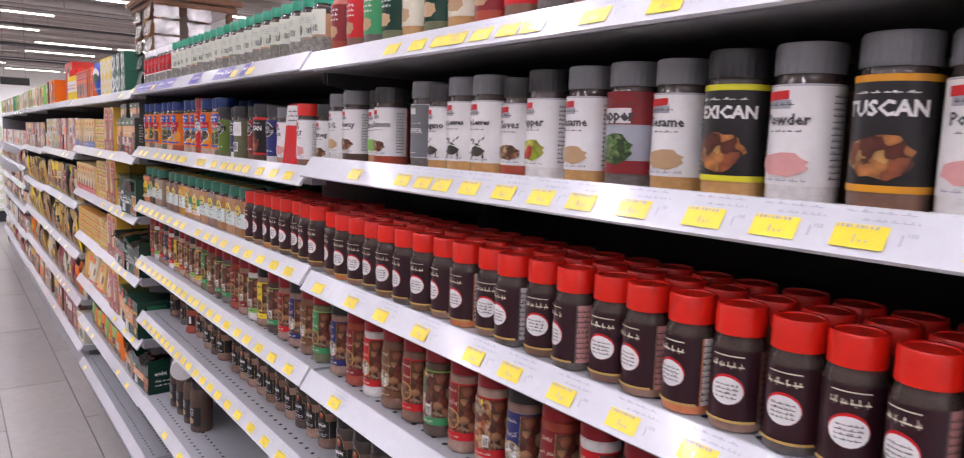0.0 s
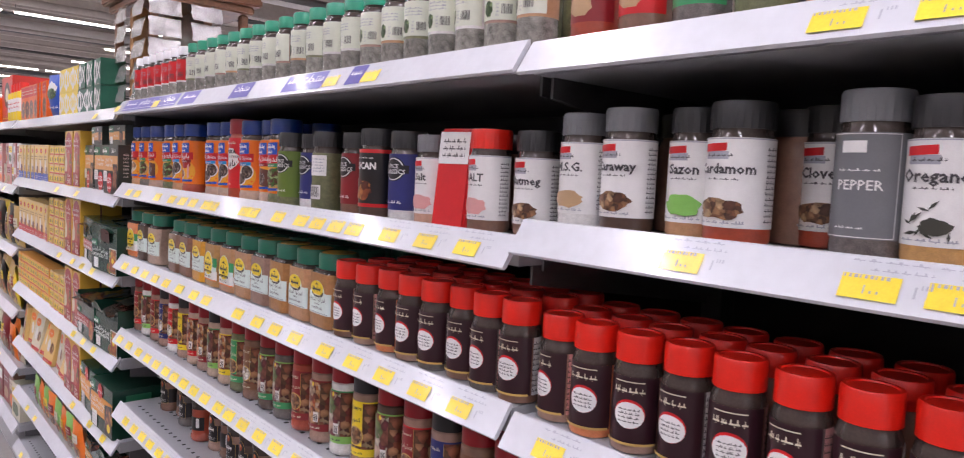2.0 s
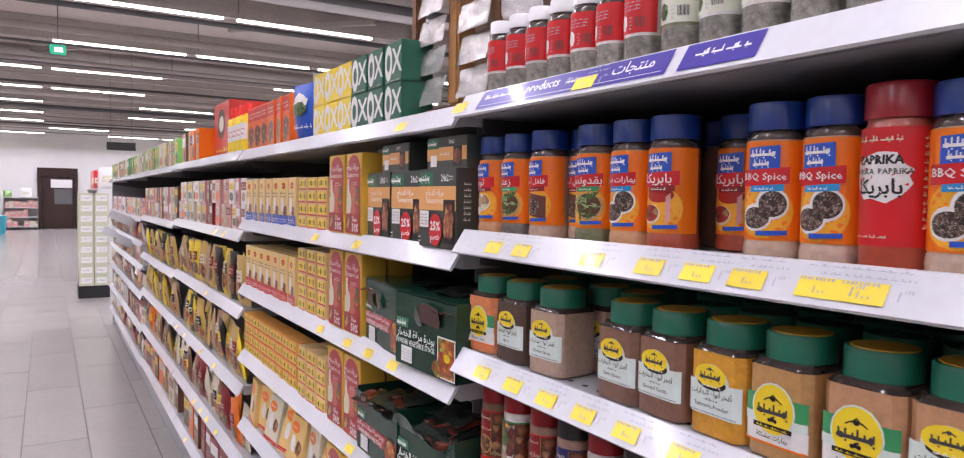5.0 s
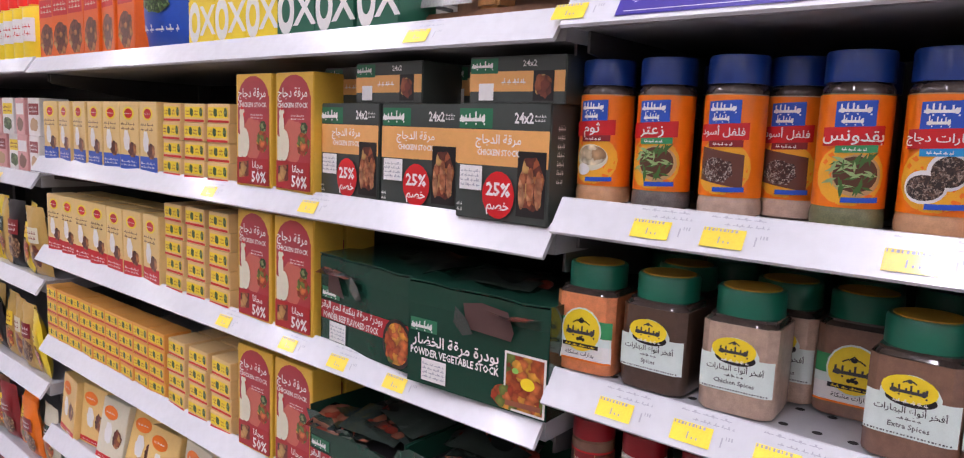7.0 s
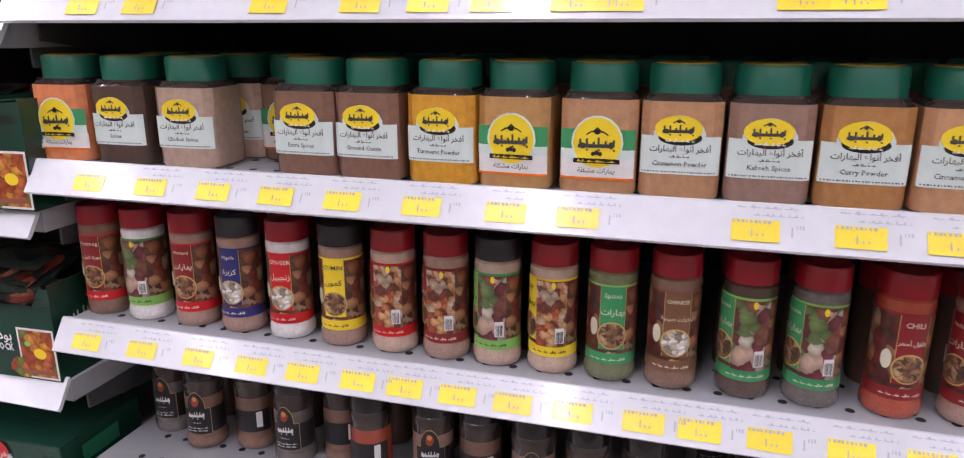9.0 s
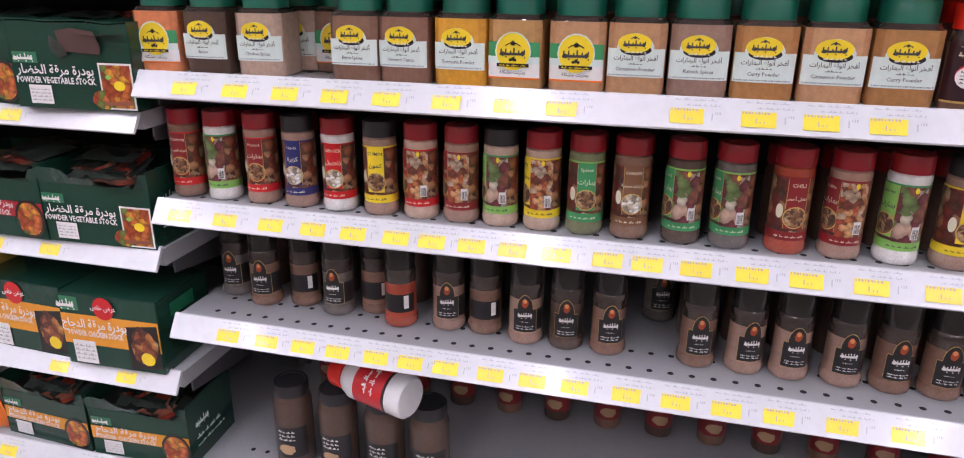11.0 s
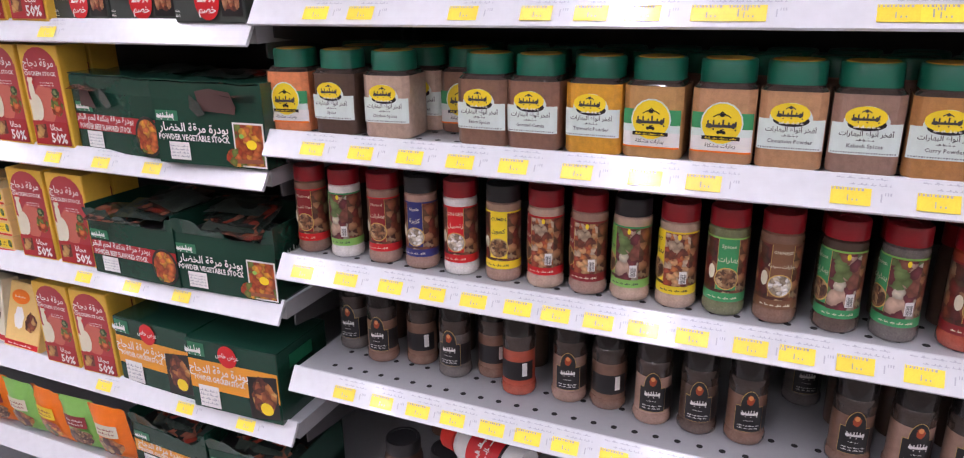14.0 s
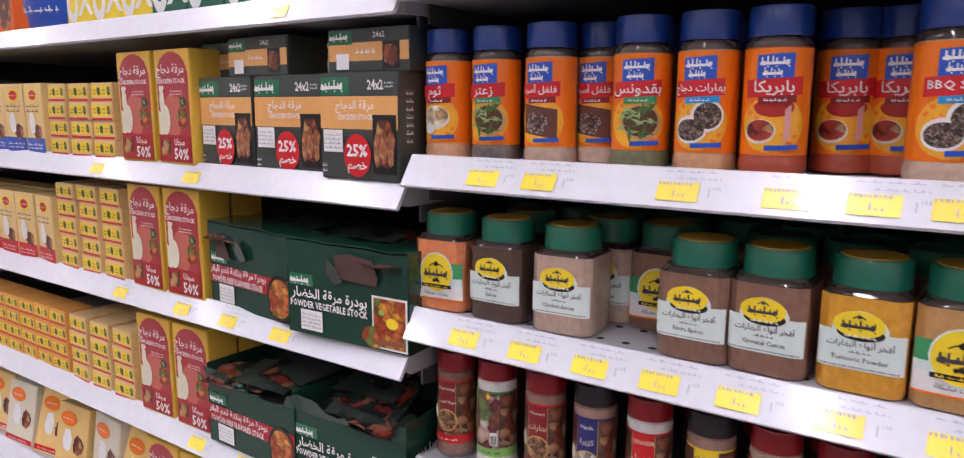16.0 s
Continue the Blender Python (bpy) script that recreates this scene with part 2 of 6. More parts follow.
def add_shape(bm, face, o, kind, *a):
    """Adds one printed shape to bm: rect, oval, ring, arch, text, lines or blobs."""
    if kind == "rect":
        u0, u1, v0, v1 = a
        n = max(1, int(abs(u1 - u0) / 0.005))
        cols = [[bm.verts.new(face(u0 + (u1 - u0) * i / n, v, o)) for v in (v0, v1)] for i in range(n + 1)]
        for p, q in zip(cols, cols[1:]):
            bm.faces.new((p[0], q[0], q[1], p[1]))
    elif kind in ("oval", "ring"):
        u, v, ru, rv = a[:4]
        inner = (a[4] if len(a) > 4 else 0.72) if kind == "ring" else 0.0
        rings = []
        for f in ([inner, 1.0] if inner else [0.02, 0.35, 0.7, 1.0]):
            rings.append([bm.verts.new(face(u + ru * f * math.cos(t * math.pi / 9), v + rv * f * math.sin(t * math.pi / 9), o)) for t in range(18)])
        for p, q in zip(rings, rings[1:]):
            for k in range(18):
                bm.faces.new((p[k], p[(k + 1) % 18], q[(k + 1) % 18], q[k]))
        if not inner:
            bm.faces.new(rings[0])
    elif kind == "arch":
        u0, u1, v0, v1, rise = a
        n = 14
        cols = []
        for i in range(n + 1):
            f = i / n
            top = v1 + rise * math.sin(math.pi * f) ** 0.6
            cols.append([bm.verts.new(face(u0 + (u1 - u0) * f, v, o)) for v in (v0, (v0 + top) / 2, top)])
        for p, q in zip(cols, cols[1:]):
            for k in (0, 1):
                bm.faces.new((p[k], q[k], q[k + 1], p[k + 1]))
    elif kind == "text":
        body, u, v, size = a[:4]
        verts, polys = text_geo(body, size, a[4] if len(a) > 4 else size * 0.012)
        narrow = a[5] if len(a) > 5 else 1.0
        made = [bm.verts.new(face(u + x * narrow, v + y, o)) for x, y, _ in verts]
        for p in polys:
            if len(set(p)) > 2:
                try:
                    bm.faces.new([made[i] for i in p])
                except ValueError:
                    pass
    elif kind == "lines":
        u0, u1, v0, v1, n = a
        rng = random.Random(int(1000 * (u1 + v1 + n)))
        for i in range(n):
            v = v1 - (v1 - v0) * (i + 0.5) / n
            h = (v1 - v0) / n * 0.3
            u = u0
            while u < u1 - 0.001:
                w = min((u1 - u0) * rng.uniform(0.12, 0.3), u1 - u)
                add_shape(bm, face, o, "rect", u, u + w, v - h * 0.75, v - h * 0.2)
                for q in range(rng.randrange(2, 4)):  # strokes over the base line, a dot under it
                    p = u + w * rng.uniform(0.02, 0.85)
                    add_shape(bm, face, o + 0.00003, "rect", p, p + w * 0.13, v - h * 0.3, v + h * rng.uniform(0.3, 1.3))
                p = u + w * rng.uniform(0.2, 0.7)
                add_shape(bm, face, o, "rect", p, p + w * 0.12, v - h * 1.3, v - h * 0.95)
                u += w + (u1 - u0) * 0.05
    elif kind == "script":  # a heavy brush-like word mark with no letters in it
        u0, u1, v0, v1, seed = a
        rng = random.Random(seed)
        w, h = u1 - u0, v1 - v0
        add_shape(bm, face, o, "slant", u0, u1 - w * 0.1, v0 + h * 0.2, v0 + h * 0.46, h * 0.05)
        for i in range(6):
            p = u0 + w * (i + rng.uniform(0.1, 0.5)) / 6
            add_shape(bm, face, o + 0.00002, "slant", p, p + w * 0.055, v0 + h * 0.3, v0 + h * rng.uniform(0.62, 1.0), h * 0.04)
            if i % 2:
                add_shape(bm, face, o, "oval", p + w * 0.04, v0 + h * 0.06, w * 0.03, h * 0.08)
        add_shape(bm, face, o + 0.00003, "oval", u0 + w * 0.12, v0 + h * 0.36, w * 0.09, h * 0.22)
        add_shape(bm, face, o + 0.00003, "oval", u1 - w * 0.12, v0 + h * 0.42, w * 0.07, h * 0.26)
    elif kind == "slant":
        u0, u1, v0, v1, rise = a
        n = max(1, int(abs(u1 - u0) / 0.005))
        cols = [[bm.verts.new(face(u0 + (u1 - u0) * i / n, v + rise * i / n, o)) for v in (v0, v1)] for i in range(n + 1)]
        for p, q in zip(cols, cols[1:]):
            bm.faces.new((p[0], q[0], q[1], p[1]))
    elif kind == "sprig":  # slender leaves crossing one another
        u0, u1, v0, v1, n, seed = a
        rng = random.Random(seed)
        for i in range(n):
            cu, cv = rng.uniform(u0, u1), rng.uniform(v0, v1)
            an, lg = rng.uniform(-0.6, 1.9), rng.uniform(0.3, 0.55) * (v1 - v0)
            du, dv = math.cos(an) * lg / 2, math.sin(an) * lg / 2
            wu, wv = -dv * 0.24, du * 0.24
            q = o + 0.00002 * i
            bm.faces.new([bm.verts.new(face(cu + x, cv + y, q)) for x, y in ((-du, -dv), (wu, wv), (du, dv), (-wu, -wv))])
    elif kind == "bars":
        u0, u1, v0, v1, n = a
        for i in range(n):
            u = u0 + (u1 - u0) * i / n
            add_shape(bm, face, o, "rect", u, u + (u1 - u0) / n * (0.35 + 0.3 * (i % 3) / 2), v0, v1)
    elif kind == "patch":
        u0, u1, v0, v1, seed = a
        cu, cv, ru, rv = (u0 + u1) / 2, (v0 + v1) / 2, (u1 - u0) / 2, (v1 - v0) / 2
        rings = []
        for f in (0.02, 0.35, 0.7, 1.0):
            ring = []
            for t in range(24):
                an = t * math.pi / 12
                q = f * (0.86 + 0.28 * noise.noise(Vector((math.cos(an) * 2.2, math.sin(an) * 2.2, seed * 3.7))))
                ring.append(bm.verts.new(face(cu + ru * q * math.cos(an), cv + rv * q * math.sin(an), o)))
            rings.append(ring)
        for p, q in zip(rings, rings[1:]):
            for k in range(24):
                bm.faces.new((p[k], p[(k + 1) % 24], q[(k + 1) % 24], q[k]))
        bm.faces.new(rings[0])
    elif kind == "blobs":
        u0, u1, v0, v1, n, seed = a
        rng = random.Random(seed)
        for i in range(n):
            r = rng.uniform(0.12, 0.26) * min(u1 - u0, v1 - v0)
            add_shape(bm, face, o + 0.00004 * i, "oval", rng.uniform(u0 + r, u1 - r), rng.uniform(v0 + r, v1 - r), r, r * rng.uniform(0.6, 1.1))


def graphics(root, face, items, start=0.0004):
    """Printed shapes on a thing: items of (part name, material, [shapes]); later items lie over earlier ones."""
    for k, (name, material, shapes) in enumerate(items):
        bm = bmesh.new()
        for n, sh in enumerate(shapes):
            add_shape(bm, face, start + 0.00028 * k + 0.00005 * n, *sh)
        part(name, bm, material, root)


def stretch(root, f):
    """Makes a thing that has just been built taller by the factor f."""
    for o in (root, *root.children_recursive):
        o.data.transform(Matrix.Diagonal((1, 1, f, 1)))
    return root


PROTOS = {}


def place(key, build, m):
    """The first one of a kind is built, the others copied from it."""
    if key in PROTOS:
        return copy_thing(PROTOS[key], m)
    ob = build()
    ob.matrix_basis = m
    PROTOS[key] = ob
    return ob


# ---------------------------------------------------------------- the hall
def structure(name, bm, material, smooth=None):
    return tagged(part(name, bm, material, None, "", smooth), kind="structure")


X0, X1, YB, YF, CEIL = -7.5, 9.0, -7.5, 29.4, 3.55
floor = structure("floor", boxes([(X0, X1, YB, YF, -0.2, -0.004)]), GROUT)
structure("ceiling", boxes([(X0, X1, YB, YF, CEIL, CEIL + 0.2)]), CEILM)
structure("wall_north", boxes([(X0, X1, YF, YF + 0.2, 0, CEIL)]), WALLM)
structure("wall_south", boxes([(X0, X1, YB - 0.2, YB, 0, CEIL)]), WALLM)
structure("wall_west", boxes([(X0 - 0.2, X0, YB, YF, 0, CEIL)]), WALLM)
structure("wall_east", boxes([(X1, X1 + 0.2, YB, YF, 0, CEIL)]), WALLM)

# ---------------------------------------------------------------- the long gondola of shelves
BAY = 1.33
SEAM = [-1.505, -0.175, 1.155, 2.485, 3.815, 5.145, 6.475, 7.805, 9.135]
LIPS = {  # lower edge of each price rail, bay by bay along the aisle
    0: (1.33, 1.162, 0.972, 0.80, 0.62, 0.345, 0.12),
    1: (1.33, 1.162, 0.972, 0.80, 0.62, 0.345, 0.12),
    2: (1.333, 1.1455, 0.978, 0.802, 0.623, 0.34, 0.12),
    3: (1.322, 1.119, 0.928, 0.727, 0.522, 0.33, 0.12),
    4: (1.325, 1.08, 0.848, 0.613, 0.39, 0.17),
    5: (1.32, 1.06, 0.83, 0.613, 0.39, 0.17),
    6: (1.315, 1.04, 0.885, 0.74, 0.56, 0.353, 0.15),
    7: (1.315, 1.04, 0.885, 0.74, 0.56, 0.353, 0.15),
}
RISE = 0.026  # shelf top above the rail's lower edge
FRONT, BACK = 0.478, 0.86


def rail_face(z):
    """u along the aisle to the right, v up the tilted rail from its lower edge."""
    return lambda u, v, o: (0.455 + 0.0235 * v / 0.042 - o * 0.85, -u, z + 0.036 * v / 0.042 + o * 0.55)


def shelf_board(w):
    rng = 0.004
    bm = boxes([(FRONT, BACK, rng, w - rng, -0.0, RISE), ])
    return bm


def rail_mesh(w):
    bm = bmesh.new()
    prof = [(0.4775, 0.0312), (0.475, 0.0306), (0.455, 0.0), (0.4575, -0.0025), (0.4605, -0.0005), (0.4782, 0.0265)]
    a = [bm.verts.new((x, 0.003, z)) for x, z in prof]
    b = [bm.verts.new((x, w - 0.003, z)) for x, z in prof]
    n = len(prof)
    for i in range(n):
        bm.faces.new((a[i], a[(i + 1) % n], b[(i + 1) % n], b[i]))
    bm.faces.new(a), bm.faces.new(b[::-1])
    return bm


BOARD, RAILME = finish(shelf_board(BAY), "shelf", SHELFWHITE), finish(rail_mesh(BAY), "price_rail", RAIL)
bk = bmesh.new()
v = [bk.verts.new(q) for q in ((0.50, 0, 0.0), (BACK, 0, 0.0), (BACK, 0, -0.07), (0.50, 0, -0.02), (0.50, 0.003, 0.0), (BACK, 0.003, 0.0), (BACK, 0.003, -0.07), (0.50, 0.003, -0.02))]
for f in ((0, 1, 2, 3), (4, 5, 6, 7), (0, 3, 7, 4), (1, 2, 6, 5), (2, 3, 7, 6), (0, 1, 5, 4)):
    bk.faces.new([v[i] for i in f])
BRACKET = finish(bk, "bracket", STEEL)
holes = bmesh.new()
for i in range(48):
    for j in (0, 1):
        bmesh.ops.create_circle(holes, cap_ends=True, segments=8, radius=0.0042, matrix=Matrix.Translation((0.505 + 0.045 * j, 0.03 + i * 0.0265, RISE + 0.0007)))
HOLES = finish(holes, "perforation", HOLE)


def tag_meshes():
    face = rail_face(0)
    a, b = bmesh.new(), bmesh.new()
    add_shape(a, face, 0.0012, "rect", -0.0175, 0.0175, 0.0055, 0.0225)
    add_shape(b, face, 0.0016, "bars", -0.0165, 0.012, 0.0195, 0.022, 9)
    add_shape(b, face, 0.0016, "rect", -0.003, -0.002, 0.009, 0.015)
    add_shape(b, face, 0.0016, "rect", 0.001, 0.0022, 0.0095, 0.0115)
    add_shape(b, face, 0.0016, "rect", 0.005, 0.0062, 0.0095, 0.0115)
    add_shape(b, face, 0.0014, "lines", -0.014, 0.03, 0.0305, 0.0345, 1)
    add_shape(b, face, 0.0014, "lines", -0.002, 0.034, 0.0245, 0.0285, 1)
    add_shape(b, face, 0.0014, "rect", 0.0255, 0.0268, 0.01, 0.018)
    add_shape(b, face, 0.0014, "bars", 0.029, 0.0355, 0.0165, 0.0195, 3)
    return finish(a, "price_tag", TAGY), finish(b, "tag_print", GREYINK)


TAG, PRINT = tag_meshes()
TAGS = {  # where the yellow tags sit, bay and shelf
    (2, 1): (2.382, 2.319, 2.187, 2.102, 2.043, 1.99, 1.926, 1.892, 1.766, 1.732, 1.646, 1.576, 1.53, 1.481, 1.437, 1.36, 1.29, 1.22),
    (2, 2): (2.405, 2.332, 2.262, 2.195, 2.128, 2.053, 1.978, 1.918, 1.782, 1.709, 1.648, 1.585, 1.5, 1.43, 1.36, 1.29, 1.22),
    (2, 3): (2.44, 2.369, 2.3, 2.238, 2.181, 2.122, 2.074, 2.022, 1.97, 1.916, 1.855, 1.809, 1.754, 1.693, 1.636, 1.57, 1.5, 1.44, 1.37, 1.3, 1.22),
    (2, 4): (2.387, 2.325, 2.268, 2.215, 2.158, 2.108, 2.058, 1.996, 1.94, 1.885, 1.82, 1.76, 1.7, 1.64, 1.57, 1.5, 1.42, 1.34, 1.26),
    (1, 0): (0.866, 0.802, 0.751, 0.717, 0.671, 0.624, 0.585, 0.5, 0.42, 0.3),
    (1, 1): (0.968, 0.833, 0.783, 0.741, 0.685, 0.622, 0.562, 0.506, 0.442, 0.37, 0.31, 0.25, 0.17),
    (1, 2): (1.093, 0.976, 0.885, 0.782, 0.666, 0.6, 0.52, 0.44, 0.36, 0.28),
    (3, 0): (2.671,), (3, 1): (3.102, 2.86), (3, 2): (3.064, 2.903, 2.798, 2.693), (3, 3): (2.888, 2.779, 2.675), (3, 4): (2.892, 2.706, 2.58),
    (2, 0): (2.476, 2.206, 1.505, 1.412),
}
rng = random.Random(5)
for k in range(8):
    y0 = SEAM[k]
    bay = tagged(new("gondola_bay"), "white steel shelf bay with tilted price rails", "shelving", "bays of the long gondola")
    bay.matrix_basis = pose(0, y0, 0)
    part("back_panel", boxes([(BACK + 0.004, BACK + 0.02, 0.002, BAY - 0.002, 0.02, 1.50 if k < 2 else 1.40)]), PANEL, bay, "dark grey back panel")
    part("upright", boxes([(BACK - 0.03, BACK + 0.003, -0.014, 0.014, 0.0, 1.42)]), STEEL, bay, "grey slotted steel upright")
    part("plinth", boxes([(0.50, BACK, 0.002, BAY - 0.002, 0.0, 0.10)]), SHELFWHITE, bay)
    for n, z in enumerate(LIPS[k]):
        shelf = part("shelf", BOARD, None, bay)
        shelf.matrix_basis = pose(0, 0, z)
        part("price_rail", RAILME, None, shelf, "white plastic price rail")
        if n > 0 and k < 4:
            part("perforation", HOLES, None, shelf)
        for yy in (0.006, BAY - 0.009):
            part("bracket", BRACKET, None, shelf, "dark steel shelf bracket").matrix_basis = pose(0, yy, 0)
        # tags
        for y in TAGS.get((k, n), ()):
            part("price_tag", TAG, None, shelf).matrix_basis = pose(0, y - y0, 0)
            part("tag_print", PRINT, None, shelf).matrix_basis = pose(0, y - y0, 0)
        if (k, n) not in TAGS and 0 < k <= 4:
            u = 0.08
            while u < BAY - 0.06:
                if rng.random() < 0.28:
                    tg = part("price_tag", TAG, None, shelf)
                    tg.matrix_basis = pose(0, u, 0)
                    pr = part("tag_print", PRINT, None, shelf)
                    pr.matrix_basis = pose(0, u, 0)
                u += rng.uniform(0.10, 0.17)
end_panel = part("gondola_end", boxes([(0.49, 0.89, 9.142, 9.165, 0.0, 1.42)]), SHELFWHITE)
tagged(end_panel, "white steel end panel of the shelf row", "shelving")
back = part("rear_shelving", boxes([(0.895, 1.30, -1.5, 9.13, 0.0, 1.38)]), SHELFWHITE)
tagged(back, "white rear half of the shelf row", "shelving")


def top_of(k, n):
    return LIPS[k][n] + RISE + 0.0005


# ---------------------------------------------------------------- kinds of goods
def jar(name, label, category, r, h, capr, caph, cap, body, items, square=0.0, top=None, neck=0.85, fill=1.0, headspace=None, ribs=False, capname="lid", band=None):
    """A jar whose mesh is the filled body; cap, label and print are parts."""
    sh = h - caph
    s = square
    prof = [(r * 0.86, 0.0), (r * 0.97, h * 0.012), (r, h * 0.04), (r, sh * 0.88), (r * 0.93, sh * 0.945), (r * neck, sh * 0.975), (r * neck, sh)]
    if headspace and fill < 1:
        cut = sh * fill
        root = part(name, lathe(prof[:3] + [(r, cut)], 24, s), body)
        part("headspace", lathe([(r * 0.999, cut)] + prof[3:], 24, s), headspace, root)
    else:
        root = part(name, lathe(prof, 24, s), body)
    tagged(root, label, category)
    cp = [(capr, sh), (capr, h * 0.985 if caph < 0.02 else h - 0.0025), (capr * 0.95, h), (capr * 0.8, h), (capr * 0.78, h - 0.0012)]
    cm = lathe(cp, 56 if ribs else 30, 0)
    if ribs:
        for i, v in enumerate(cm.verts):
            if i % 2 and v.co.z < h - 0.003 or i % 2 and abs(math.hypot(v.co.x, v.co.y) - capr) < 1e-5:
                v.co.x, v.co.y = v.co.x * 0.965, v.co.y * 0.965
    part(capname, cm, cap, root)
    if top:
        part("lid_disc", lathe([(capr * 0.86, h - 0.0005), (capr * 0.84, h + 0.0008)], 24), top, root)
    face = square_face(r) if square else round_face(r)
    graphics(root, face, items)
    return root


def rear(name, label, r, h, cap, powd, square=0.0):
    """A jar of a rear row, whose front is hidden."""
    return lambda: jar(name, label, "spice jar", r, h, r * 0.94, h * 0.2, cap, POW[powd], [], square=square)


CAPGREY = plastic("grey_cap", (0.17, 0.175, 0.185), rough=0.4)
CAPBLACK = plastic("black_cap", (0.02, 0.02, 0.022), rough=0.4)
CAPRED = plastic("red_cap", (0.78, 0.018, 0.008), rough=0.35)
CAPWINE = plastic("wine_cap", (0.3, 0.01, 0.018), rough=0.28)
CAPGREEN = plastic("green_cap", (0.012, 0.17, 0.105), rough=0.35)
CAPLIGHTGREEN = plastic("bright_green_cap", (0.02, 0.3, 0.17), rough=0.35)
CAPBLUE = plastic("blue_cap", (0.008, 0.04, 0.22), rough=0.3)
CAPWHITE = plastic("white_cap", (0.82, 0.82, 0.82), rough=0.35)
GOLDDISC = plastic("gold_disc", (0.62, 0.36, 0.04), rough=0.3)
FLAKES = photo("flakes", [(0.03, 0.022, 0.02), (0.16, 0.1, 0.07), (0.4, 0.32, 0.26), (0.06, 0.035, 0.03)], 420)
GROUNDPEPPER = photo("ground_pepper", [(0.07, 0.025, 0.02), (0.12, 0.045, 0.035), (0.05, 0.02, 0.018), (0.5, 0.45, 0.4)], 480)
GARLIC = photo("garlic_bowl", [(0.7, 0.55, 0.35), (0.8, 0.7, 0.5), (0.5, 0.3, 0.15)], 110)
HEAD = mat("jar_headspace", (0.075, 0.055, 0.047), 0.12, vary=0.25, scale=60, coat=1.0, trans=0.2)

POW = {
    "brown": powder("brown", (0.22, 0.115, 0.075)), "tan": powder("tan", (0.56, 0.31, 0.11)), "curry": powder("curry", (0.43, 0.2, 0.065)), "fawn": powder("fawn", (0.52, 0.37, 0.28)), "dark": powder("dark", (0.08, 0.045, 0.03)),
    "pepper": powder("pepper", (0.14, 0.12, 0.11), vary=0.5), "white": powder("white", (0.75, 0.73, 0.7)), "pink": powder("pink", (0.62, 0.36, 0.25)),
    "orange": powder("orange", (0.78, 0.3, 0.05)), "turmeric": powder("turmeric", (0.75, 0.36, 0.03)), "beige": powder("beige", (0.52, 0.28, 0.14)),
    "red": powder("red", (0.4, 0.06, 0.025)), "green": powder("green", (0.16, 0.17, 0.08), vary=0.4), "rose": powder("rose", (0.36, 0.22, 0.165)),
    "salmon": powder("salmon", (0.75, 0.25, 0.1)), "umber": powder("umber", (0.24, 0.12, 0.08)),
}


